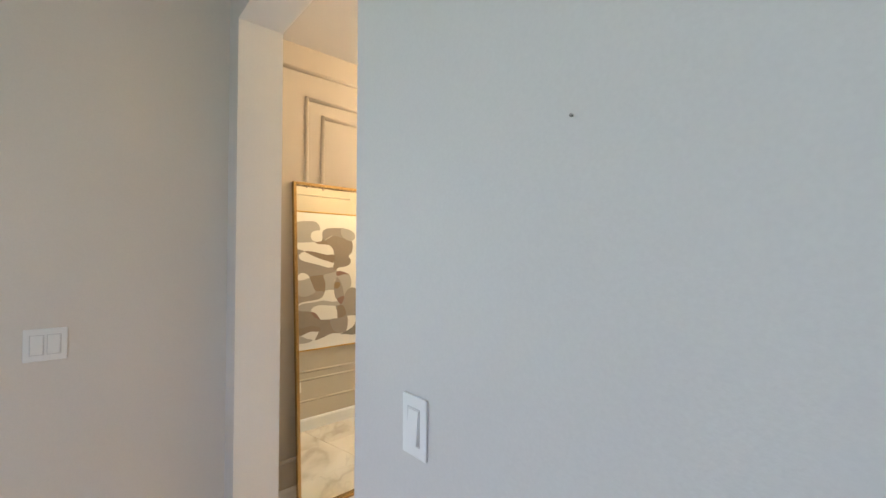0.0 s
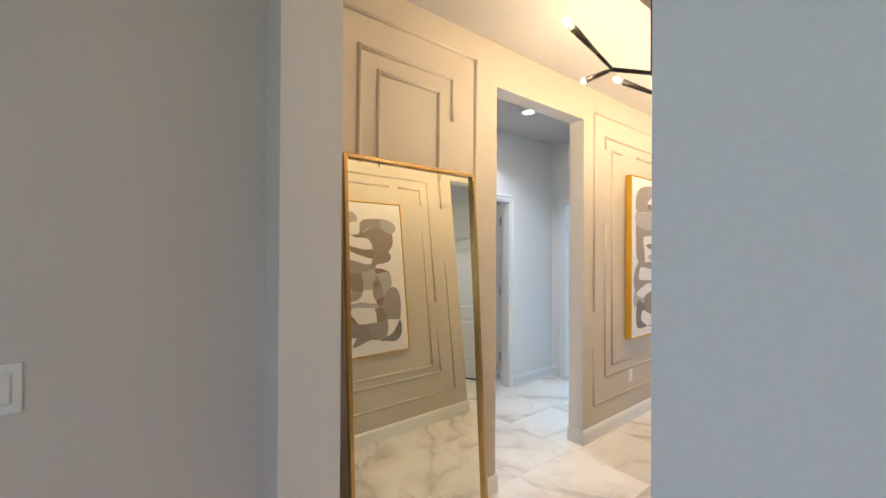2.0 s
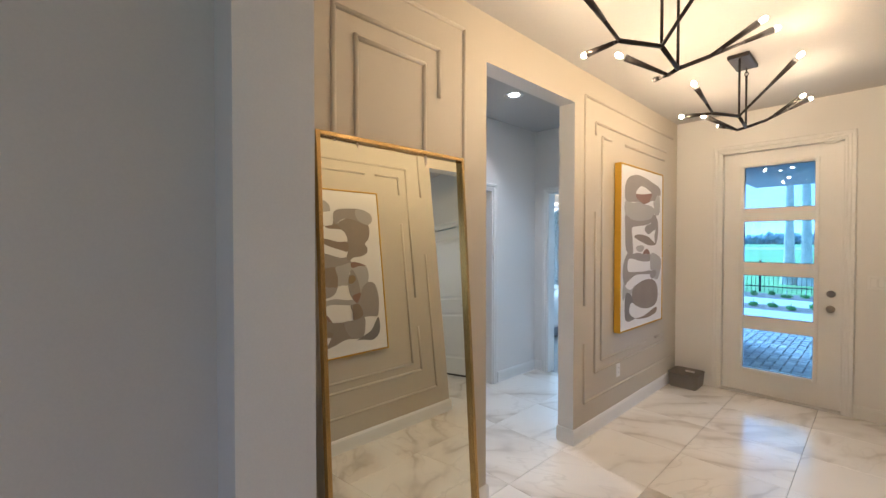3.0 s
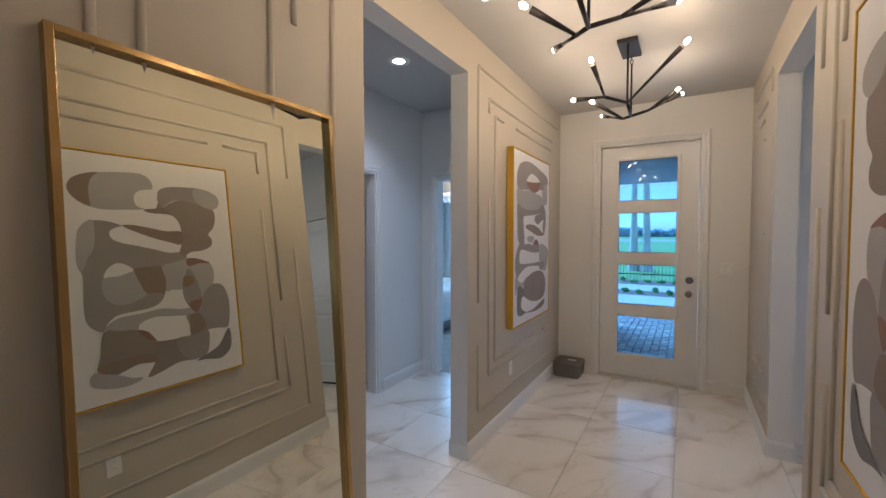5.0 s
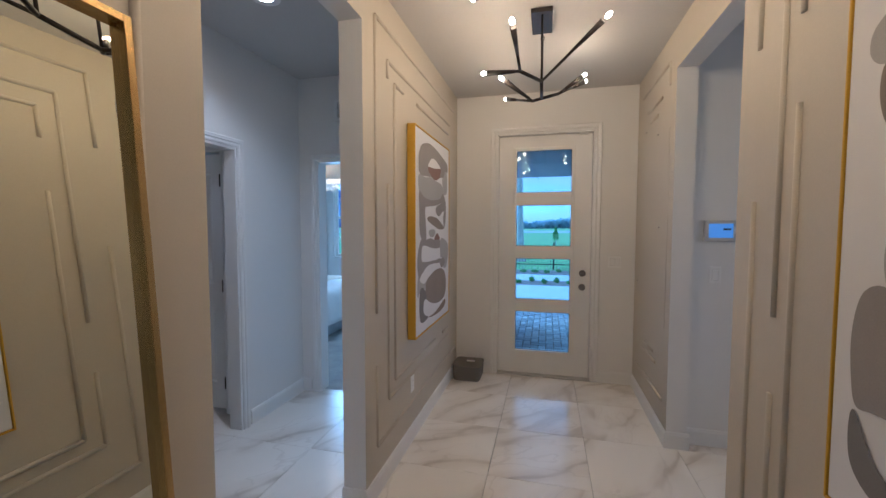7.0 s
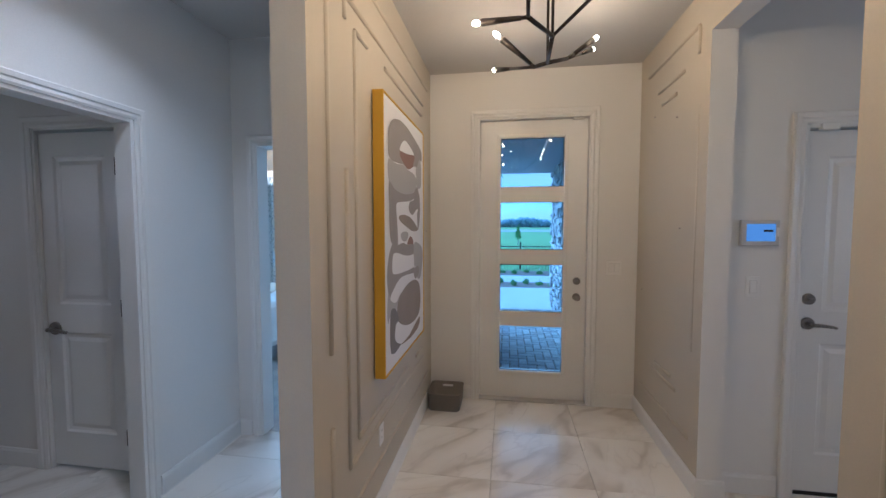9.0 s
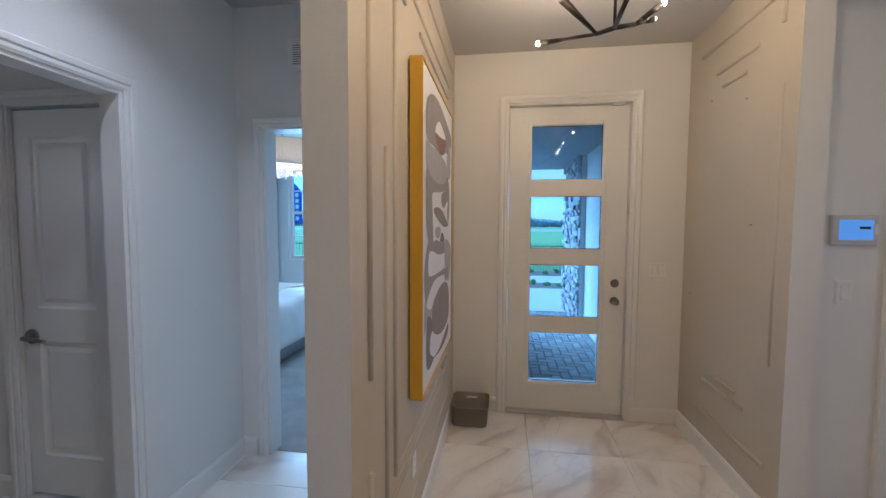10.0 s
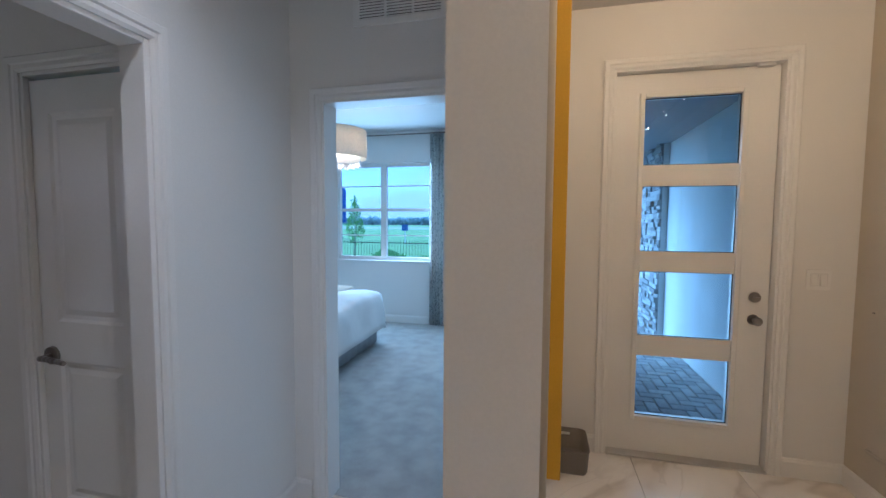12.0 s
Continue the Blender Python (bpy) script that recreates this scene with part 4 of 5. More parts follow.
def chandelier():
    c = thing("chandelier", "dark bronze branching chandelier with seven bare lit bulbs", "chandelier", CH, group="foyer chandeliers")
    rel = lambda x, y, z: Vector((x, y, z)) - CH
    n0, n1, n2, n3, n4 = rel(0.875, -1.335, 2.395), rel(0.876, -1.558, 2.431), rel(0.756, -1.724, 2.444), rel(0.812, -1.275, 2.40), rel(0.985, -1.245, 2.445)
    bm = bmesh.new()
    bevelled_box(bm, (-0.065, -0.15, -0.028), (0.065, 0.15, 0), 0.004)
    part("canopy", bm, BRONZE, c, "rectangular dark bronze ceiling canopy")
    for n in (n0, n1):
        bm = bmesh.new()
        top = Vector((n.x, n.y, -0.085 if n is n0 else -0.028))
        cone(bm, n, top, 0.007, 0.007, 12)
        if n is n0:
            for k in range(2):
                for a in range(10):
                    u, v = a / 10 * 2 * math.pi, (a + 1) / 10 * 2 * math.pi
                    ax = Vector((1, 0, 0)) if k else Vector((0, 1, 0))
                    o = Vector((n.x, n.y, -0.045 - 0.026 * k))
                    cone(bm, o + ax * 0.011 * math.cos(u) + Vector((0, 0, 0.017 * math.sin(u))), o + ax * 0.011 * math.cos(v) + Vector((0, 0, 0.017 * math.sin(v))), 0.003, 0.003, 6)
        part("stem", bm, BRONZE, c)
    for a, b in ((n0, n1), (n1, n2), (n0, n3), (n0, n4)):
        bm = bmesh.new()
        cone(bm, a, b, 0.0105, 0.0105, 12)
        ball(bm, a, 0.0105, seg=10)
        ball(bm, b, 0.0105, seg=10)
        part("branch", bm, BRONZE, c)
    for node, tip in ((n2, rel(0.738, -2.086, 2.559)), (n2, rel(0.521, -1.597, 2.497)), (n1, rel(1.226, -1.802, 2.668)), (n4, rel(1.167, -1.069, 2.618)), (n4, rel(1.19, -0.864, 2.64)), (n3, rel(0.612, -1.40, 2.527)), (n3, rel(0.585, -0.82, 2.565))):
        d = (tip - node).normalized()
        length = (tip - node).length
        neck, mouth = node + d * max(0.03, length - 0.24), node + d * (length - 0.035)
        arm = bmesh.new()
        cone(arm, node, neck, 0.0085, 0.0085, 12)
        arm = part("arm", arm, BRONZE, c)
        bm = bmesh.new()
        cone(bm, neck, mouth, 0.0095, 0.0175, 16)
        part("socket", bm, BRONZE, arm, "tapered dark bronze socket")
        bm = bmesh.new()
        t = bmesh.new()
        bmesh.ops.create_uvsphere(t, u_segments=14, v_segments=10, radius=0.0135)
        for f in t.faces:
            f.smooth = True
        join(bm, t, Matrix.Translation(tip) @ d.to_track_quat("Z", "Y").to_matrix().to_4x4() @ Matrix.Diagonal((1, 1, 1.6, 1)))
        g = part("bulb", bm, BULB, arm, "small lit warm bulb")
        g.visible_shadow = False
    return c


ch = chandelier()
SECOND = Vector((0, -1.5, 0))
copy_thing(ch, Matrix.Translation(CH + SECOND))
for base in (Vector(), SECOND):
    for x, y, z in ((0.738, -2.086, 2.559), (0.521, -1.597, 2.497), (1.226, -1.802, 2.668), (1.167, -1.069, 2.618), (0.612, -1.40, 2.527), (0.585, -0.82, 2.565)):
        lamp = new("bulb_light", bpy.data.lights.new("bulb_light", "POINT"))
        lamp.data.energy, lamp.data.color, lamp.data.shadow_soft_size = BULB_WATTS, WARM, 0.022
        lamp.location = base + Vector((x, y, z))


# ---- switches, outlets and small fittings ----
def plate(name, w, h, gang, label, place, rz, kind="switch"):
    """Local x along the wall, -y out of it."""
    p = thing(name, label, kind, place, rz)
    bm = bmesh.new()
    bevelled_box(bm, (-w / 2, -0.006, -h / 2), (w / 2, 0, h / 2), 0.003)
    part("cover_plate", bm, PLASTIC, p)
    for i in range(gang):
        x = (i - (gang - 1) / 2) * 0.046
        if kind == "switch":
            # four grey strips paint the shade in the gap round the rocker
            bm = bmesh.new()
            for lo, hi in (((x - 0.0195, -0.0068, -0.0365), (x - 0.0175, -0.0055, 0.0365)), ((x + 0.0175, -0.0068, -0.0365), (x + 0.0195, -0.0055, 0.0365)), ((x - 0.0175, -0.0068, -0.0365), (x + 0.0175, -0.0055, -0.0345)), ((x - 0.0175, -0.0068, 0.0345), (x + 0.0175, -0.0055, 0.0365))):
                box(bm, lo, hi)
            part("rocker_surround", bm, SHADOW_LINE, p)
            bm = bmesh.new()
            vs = [bm.verts.new((x + a, b, c)) for a, b, c in ((-0.0165, -0.006, -0.033), (0.0165, -0.006, -0.033), (0.0165, -0.006, 0.033), (-0.0165, -0.006, 0.033), (-0.0155, -0.013, -0.032), (0.0155, -0.013, -0.032), (0.0155, -0.0075, 0.032), (-0.0155, -0.0075, 0.032))]
            for q in ((4, 5, 6, 7), (0, 1, 5, 4), (1, 2, 6, 5), (2, 3, 7, 6), (3, 0, 4, 7)):
                bm.faces.new([vs[k] for k in q])
            bmesh.ops.recalc_face_normals(bm, faces=bm.faces[:])
            part("rocker", bm, PLASTIC, p)
        else:
            for z in (-0.02, 0.02):
                bm = bmesh.new()
                bevelled_box(bm, (x - 0.017, -0.008, z - 0.015), (x + 0.017, -0.005, z + 0.015), 0.002)
                s = part("socket", bm, PLASTIC, p)
                bm = bmesh.new()
                for o in (-0.006, 0.006):
                    box(bm, (x + o - 0.001, -0.0085, z - 0.003), (x + o + 0.001, -0.0081, z + 0.006))
                part("slot", bm, DARK, s)
    return p


plate("light_switch", 0.118, 0.118, 2, "white double rocker switch on the grey wall", (GX, -5.374, 1.207), 90)
plate("light_switch", 0.076, 0.118, 1, "white single rocker switch on the pale grey wall", (1.867, NEAR[0], 1.204), 0)
plate("light_switch", 0.122, 0.118, 2, "white double rocker switch beside the front door", (1.56, 0, 1.195), 0)
plate("light_switch", 0.072, 0.116, 1, "white single rocker switch under the alarm keypad", (2.042, PY, 1.203), 0)
plate("wall_outlet", 0.072, 0.116, 1, "white wall outlet under the tall painting", (0, -1.483, 0.41), 90, "outlet")
plate("wall_outlet", 0.072, 0.116, 1, "white wall outlet under the large painting", (W, -3.655, 0.43), -90, "outlet")

keypad = thing("alarm_keypad", "white wall alarm keypad with a lit blue screen", "alarm keypad", (2.058, PY, 1.505))
bm = bmesh.new()
bevelled_box(bm, (-0.098, -0.024, -0.073), (0.098, 0, 0.073), 0.006, 3)
part("housing", bm, KEYPAD_GREY, keypad)
bm = bmesh.new()
box(bm, (-0.07, -0.0255, -0.046), (0.075, -0.0245, 0.05))
part("screen", bm, SCREEN, keypad, "lit pale blue screen")
bm = bmesh.new()
box(bm, (0.015, -0.0265, 0.006), (0.062, -0.026, 0.018))
part("status_bar", bm, DARK, keypad, "dark status bar on the screen")
bm = bmesh.new()
bevelled_box(bm, (0.078, -0.0262, -0.02), (0.092, -0.0235, 0.03), 0.001, 1)
part("button", bm, PLASTIC, keypad)

for x, y, z, n in ((W, -0.34, 2.336, -1), (W, -0.735, 2.235, -1), (W, -0.831, 1.529, -1), (W, -0.147, 1.04, -1), (0, -0.22, 1.5, 1)):
    bm = bmesh.new()
    cone(bm, (x, y, z), (x + n * 0.009, y, z + 0.002), 0.003, 0.005, 10)
    part("screw", bm, NICKEL, wall_west if n > 0 else wall_east)
bm = bmesh.new()
cone(bm, (2.208, NEAR[0], 1.726), (2.208, NEAR[0] - 0.004, 1.7265), 0.0015, 0.0024, 10)
part("screw", bm, NICKEL, wall_south)

vent = thing("return_air_grille", "white louvred return air grille above the bedroom doorway", "vent", (-0.683, HY, 2.556))
bm = bmesh.new()
for lo, hi in (((-0.235, -0.012, -0.095), (-0.205, 0, 0.095)), ((0.205, -0.012, -0.095), (0.235, 0, 0.095)), ((-0.205, -0.012, -0.095), (0.205, 0, -0.068)), ((-0.205, -0.012, 0.068), (0.205, 0, 0.095)), ((-0.075, -0.011, -0.068), (-0.065, -0.002, 0.068)), ((0.065, -0.011, -0.068), (0.075, -0.002, 0.068))):
    box(bm, lo, hi)
part("frame", bm, PLASTIC, vent)
bm = bmesh.new()
box(bm, (-0.205, -0.0015, -0.068), (0.205, -0.0005, 0.068))
part("backing", bm, DARK, vent)
slat_mesh = bmesh.new()
box(slat_mesh, (-0.205, -0.0008, -0.0045), (0.205, 0.0008, 0.0045))
slat_mesh = mesh("slat", slat_mesh, PLASTIC)
for i in range(10):
    s = new("slat", slat_mesh)
    s.parent = vent
    s.matrix_local = pose(0, -0.0055, -0.061 + i * 0.0136, 35, 0, 0)

down = thing("downlight", "round white recessed downlight, lit", "downlight", (-0.683, -2.094, H))
t = bmesh.new()
rings = [(0.085, 0), (0.085, -0.004), (0.070, -0.006), (0.045, -0.002)]
loops = [[t.verts.new((r * math.cos(a * math.pi / 16), r * math.sin(a * math.pi / 16), z)) for a in range(32)] for r, z in rings]
for p, q in zip(loops, loops[1:]):
    for i in range(32):
        t.faces.new((p[i], p[(i + 1) % 32], q[(i + 1) % 32], q[i])).smooth = True
bmesh.ops.recalc_face_normals(t, faces=t.faces[:])
part("trim_ring", t, PLASTIC, down)
t = bmesh.new()
bmesh.ops.create_circle(t, cap_ends=True, segments=32, radius=0.045)
bmesh.ops.translate(t, verts=t.verts[:], vec=(0, 0, -0.003))
part("lens", t, LED, down)
spot = area_lamp("downlight_light", (-0.683, -2.094, H - 0.012), (-0.683, -2.094, 0), (0.1, 0.1), DOWN_WATTS, (1.0, 0.98, 0.95))
spot.data.shape, spot.data.spread = "DISK", radians(120)

# storage bin
bin_ = thing("storage_bin", "taupe plastic storage bin with a handle slot, by the door", "bin", (0.163, -0.165, 0))


def rounded(w, d, r, z, n=5):
    out = []
    for cx, cy, a0 in ((w / 2 - r, d / 2 - r, 0), (-w / 2 + r, d / 2 - r, 90), (-w / 2 + r, -d / 2 + r, 180), (w / 2 - r, -d / 2 + r, 270)):
        for k in range(n + 1):
            a = radians(a0 + 90 * k / n)
            out.append((cx + r * math.cos(a), cy + r * math.sin(a), z))
    return out


bm = bmesh.new()
rows = [rounded(0.255, 0.27, 0.035, 0.0), rounded(0.268, 0.283, 0.04, 0.012), rounded(0.284, 0.298, 0.042, 0.142), rounded(0.290, 0.304, 0.044, 0.142), rounded(0.290, 0.304, 0.044, 0.150), rounded(0.276, 0.290, 0.04, 0.150), rounded(0.262, 0.277, 0.038, 0.014)]
loops = [[bm.verts.new(p) for p in row] for row in rows]
for p, q in zip(loops, loops[1:]):
    for i in range(len(p)):
        bm.faces.new((p[i], p[(i + 1) % len(p)], q[(i + 1) % len(p)], q[i])).smooth = True
bm.faces.new(loops[0][::-1])
bm.faces.new(loops[-1])
bmesh.ops.recalc_face_normals(bm, faces=bm.faces[:])
part("tub", bm, TAUPE, bin_)
bm = bmesh.new()
bevelled_box(bm, (-0.045, 0.131, 0.108), (0.045, 0.1355, 0.126), 0.0015, 1)
part("handle_slot", bm, PLASTIC, bin_, "pale handle slot showing the wall behind")

# ---- bedroom ----
win = thing("window_1", "white framed double window with stacked sashes", "window", kind="structure")
fr = 0.05
x0, x1 = BWX
z0, z1 = BWZ
xm = (x0 + x1) / 2
for lo, hi in (((x0, BWY + 0.06, z0), (x0 + fr, BWY + 0.12, z1)), ((x1 - fr, BWY + 0.06, z0), (x1, BWY + 0.12, z1)), ((x0 + fr, BWY + 0.06, z0), (x1 - fr, BWY + 0.12, z0 + fr)), ((x0 + fr, BWY + 0.06, z1 - fr), (x1 - fr, BWY + 0.12, z1)), ((xm - 0.045, BWY + 0.055, z0 + fr), (xm + 0.045, BWY + 0.125, z1 - fr))):
    bm = bmesh.new()
    bevelled_box(bm, lo, hi, 0.004, 1)
    part("window_frame", bm, TRIM, win)
for a, b in ((x0 + fr, xm - 0.045), (xm + 0.045, x1 - fr)):
    for zz, th in ((1.71, 0.045), (z0 + 0.375, 0.016), (z1 - 0.34, 0.016)):
        bm = bmesh.new()
        box(bm, (a, BWY + 0.07, zz - th / 2), (b, BWY + 0.11, zz + th / 2))
        part("sash_bar", bm, TRIM, win)
    bm = bmesh.new()
    box(bm, (a, BWY + 0.112, z0 + fr), (b, BWY + 0.116, z1 - fr))
    g = part("pane", bm, GLASS, win)
    g.visible_shadow = False
bm = bmesh.new()
bevelled_box(bm, (x0 - 0.02, BWY - 0.03, z0 - 0.02), (x1 + 0.02, BWY + 0.06, z0 - 0.001), 0.004, 1)
part("window_sill", bm, TRIM, win)

LEAFPRINT = cloth_material("leaf_print_curtain", (0.82, 0.82, 0.80), (0.48, 0.49, 0.50))


def curtain(xa, xb):
    c = thing("curtain", "floor-length white curtain with a dark leaf print", "curtain", (0, 0, 0), group="bedroom curtains")
    bm = bmesh.new()
    n = 40
    prev = None
    for i in range(n + 1):
        u = i / n
        x, y = xa + (xb - xa) * u, BWY - 0.09 + 0.03 * math.sin(u * math.pi * 9)
        row = [bm.verts.new((x, y + 0.012 * math.sin(7 * u + z), z)) for z in (0.02, 0.9, 1.8, 2.79)]
        if prev:
            for k in range(3):
                bm.faces.new((prev[k], row[k], row[k + 1], prev[k + 1])).smooth = True
        prev = row
    ob = part("panel", bm, LEAFPRINT, c)
    m = ob.modifiers.new("thickness", "SOLIDIFY")
    m.thickness = 0.003


curtain(-1.58, -1.38)
curtain(-3.62, -3.26)
rod = thing("curtain_rod", "thin dark metal curtain rod above the window", "curtain rod")
bm = bmesh.new()
cone(bm, (-3.55, BWY - 0.09, 2.80), (-1.25, BWY - 0.09, 2.80), 0.010, 0.010, 12)
part("pole", bm, NICKEL, rod)
for x in (-3.55, -1.25):
    bm = bmesh.new()
    ball(bm, (x, BWY - 0.09, 2.80), 0.022)
    part("finial", bm, NICKEL, rod)
for x in (-3.4, -1.3):
    bm = bmesh.new()
    cone(bm, (x, BWY, 2.80), (x, BWY - 0.09, 2.80), 0.007, 0.007, 8)
    part("bracket", bm, NICKEL, rod)

bed = thing("bed", "made bed with a white quilt over a grey pleated skirt", "bed")
BX, BY = (-4.05, -1.99), (0.38, 1.92)
bm = bmesh.new()
bevelled_box(bm, (BX[0], BY[0] + 0.02, 0.30), (BX[1] - 0.02, BY[1] - 0.02, 0.66), 0.07, 4)
for f in bm.faces:
    f.smooth = True
part("mattress", bm, LINEN, bed)
bm = bmesh.new()
nx, ny = 44, 40
grid = []
for i in range(nx + 1):
    row = []
    for j in range(ny + 1):
        u, v = i / nx, j / ny
        x = BX[0] + 0.1 + (BX[1] + 0.38 - BX[0] - 0.1) * u
        y = BY[0] - 0.38 + (BY[1] - BY[0] + 0.76) * v
        ox, oy = max(0, x - BX[1]), max(0, BY[0] - y, y - BY[1])
        over = math.hypot(ox, oy) if ox and oy else ox + oy
        inner = min(BX[1] - x, x - BX[0], y - BY[0], BY[1] - y)
        zz = 0.70 - max(0, over - 0.02) * 1.25 - 0.05 * math.exp(-max(0, inner) / 0.09)
        xx = min(x, BX[1] + 0.03 + 0.15 * ox)
        yy = max(BY[0] - 0.03 - 0.15 * max(0, BY[0] - y), min(BY[1] + 0.03 + 0.15 * max(0, y - BY[1]), y))
        wob = noise.noise(Vector((x * 3, y * 3, 1.3))) * 0.026 + noise.noise(Vector((x * 9, y * 9, 4))) * 0.008
        row.append(bm.verts.new((xx + wob * (ox > 0), yy + wob * (oy > 0), max(0.19, zz) + wob)))
    grid.append(row)
for i in range(nx):
    for j in range(ny):
        bm.faces.new((grid[i][j], grid[i + 1][j], grid[i + 1][j + 1], grid[i][j + 1])).smooth = True
q = part("quilt", bm, LINEN, bed, "white rumpled quilt")
m = q.modifiers.new("thickness", "SOLIDIFY")
m.thickness = 0.012
bm = bmesh.new()
prev = None
ring = [(BX[0], BY[0]), (BX[1], BY[0]), (BX[1], BY[1]), (BX[0], BY[1])]
for (xa, ya), (xb, yb) in zip(ring, ring[1:]):
    for k in range(60):
        u = k / 60
        o = 0.006 * math.sin(k * 1.1)
        x, y = xa + (xb - xa) * u + (o if xa == xb else 0), ya + (yb - ya) * u + (o if ya == yb else 0)
        row = [bm.verts.new((x, y, z)) for z in (0.025, 0.34)]
        if prev:
            bm.faces.new((prev[0], row[0], row[1], prev[1])).smooth = True
        prev = row
sk = part("bed_skirt", bm, SKIRT, bed, "grey pleated bed skirt")
m = sk.modifiers.new("thickness", "SOLIDIFY")
m.thickness = 0.004
for x in (BX[0] + 0.08, BX[1] - 0.08):
    for y in (BY[0] + 0.08, BY[1] - 0.08):
        bm = bmesh.new()
        cone(bm, (x, y, 0.004), (x, y, 0.31), 0.025, 0.03, 12)
        part("leg", bm, BRONZE, bed)
throw = thing("throw_blanket", "folded cream throw across the foot of the bed", "blanket")
bm = bmesh.new()
bevelled_box(bm, (-2.75, BY[0] + 0.05, 0.69), (-2.28, BY[1] - 0.05, 0.722), 0.014, 3)
part("folds", bm, SHADE, throw)

drum = thing("drum_pendant", "cream drum pendant with hanging crystals, lit inside", "pendant", (-2.12, 1.12, 0))
bm = bmesh.new()
DR, DZ0, DZ1 = 0.33, 2.18, 2.465
loops = [[bm.verts.new((r * math.cos(a * math.pi / 24), r * math.sin(a * math.pi / 24), z)) for a in range(48)] for r, z in ((DR, DZ0), (DR + 0.003, DZ0 + 0.01), (DR + 0.003, DZ1 - 0.01), (DR, DZ1), (DR - 0.004, DZ1), (DR - 0.004, DZ0))]
loops.append(loops[0])
for p, q in zip(loops, loops[1:]):
    for i in range(48):
        bm.faces.new((p[i], p[(i + 1) % 48], q[(i + 1) % 48], q[i])).smooth = True
bmesh.ops.recalc_face_normals(bm, faces=bm.faces[:])
part("shade", bm, SHADE, drum, "gathered cream fabric shade")
bm = bmesh.new()
cone(bm, (0, 0, DZ1 - 0.1), (0, 0, H), 0.008, 0.008, 10)
cone(bm, (0, 0, H - 0.03), (0, 0, H), 0.06, 0.06, 24)
part("stem", bm, NICKEL, drum)
for k in range(5):
    a = k * 2 * math.pi / 5
    bm = bmesh.new()
    cone(bm, (0, 0, DZ1 - 0.1), (0.16 * math.cos(a), 0.16 * math.sin(a), DZ0 + 0.14), 0.005, 0.005, 8)
    arm = part("arm", bm, NICKEL, drum)
    bm = bmesh.new()
    ball(bm, (0.16 * math.cos(a), 0.16 * math.sin(a), DZ0 + 0.17), 0.022, 1, 1, 1.4, 10)
    part("bulb", bm, BULB, arm)
for k in range(80):
    a, r = k * 2.4, 0.03 + 0.25 * ((k * 0.618) % 1)
    zt = DZ0 - 0.01 - 0.10 * ((k * 0.37) % 1) * (1.25 - r / 0.3)
    bm = bmesh.new()
    ball(bm, (r * math.cos(a), r * math.sin(a), zt - 0.03), 0.012, 0.7, 0.7, 1.6, 6)
    cone(bm, (r * math.cos(a), r * math.sin(a), zt - 0.02), (r * math.cos(a), r * math.sin(a), DZ0 + 0.12), 0.0015, 0.0015, 5)
    part("crystal", bm, CRYSTAL, drum)
dl = new("pendant_light", bpy.data.lights.new("pendant_light", "POINT"))
dl.data.energy, dl.data.color, dl.data.shadow_soft_size, dl.location = 2.3, (1.0, 0.76, 0.55), 0.12, (-2.12, 1.12, 2.27)

# ---- outside ----
GZ = -0.10
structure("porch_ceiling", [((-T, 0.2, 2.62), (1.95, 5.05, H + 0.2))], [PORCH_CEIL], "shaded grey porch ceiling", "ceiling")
structure("wall_porch_east", [((1.68, 0.2, GZ - 0.1), (1.95, 3.395, 2.62)), ((1.872, 0, GZ - 0.1), (7.2, 0.2, H))], [STUCCO], "pale stucco porch wall", "wall")
structure("ground", [((-400, -400, GZ - 0.6), (400, 900, GZ - 0.05))], [GRASS], "flat green lawn running to the horizon", "ground")
structure("road", [((-200, 8.5, GZ - 0.3), (200, 10.2, GZ - 0.02))], [CONCRETE], "pale concrete walk along the planting", "pavement")
structure("drive", [((-12, 4.55, GZ - 0.35), (14, 7.4, GZ - 0.004))], [CONCRETE], "smooth pale concrete drive beyond the pavers", "pavement")
structure("road_far", [((-400, 110, GZ - 0.3), (400, 165, GZ - 0.03))], [ROADM], "far grey road", "road")
drive = structure("pavement", [((-4.0, 0.2, GZ - 0.4), (6.5, 4.55, GZ - 0.016))], [SOIL], "herringbone grey paver porch and drive", "pavement")
structure("planting_bed", [((-30, 7.4, GZ - 0.3), (30, 8.5, GZ - 0.01)), ((-30, 10.2, GZ - 0.3), (30, 11.6, GZ - 0.01))], [SOIL], "mulched planting strip", "planting bed")

pillar = thing("stone_pillar", "porch pillar clad in grey split ledger stone", "pillar", (0, 0, 0))
PX = (1.576, 1.95)
PYR = (3.4, 5.0)
bm = bmesh.new()
box(bm, (PX[0] + 0.03, PYR[0], GZ - 0.1), (PX[1], PYR[1], 2.62))
part("core", bm, STUCCO, pillar)
rng = random.Random(4)
stone_meshes = []
for k in range(6):
    bm = bmesh.new()
    bevelled_box(bm, (0, -0.5, 0), (1, 0.5, 1), 0.06, 1)
    stone_meshes.append(mesh("stone", bm, STONE))
count = 0
z = GZ
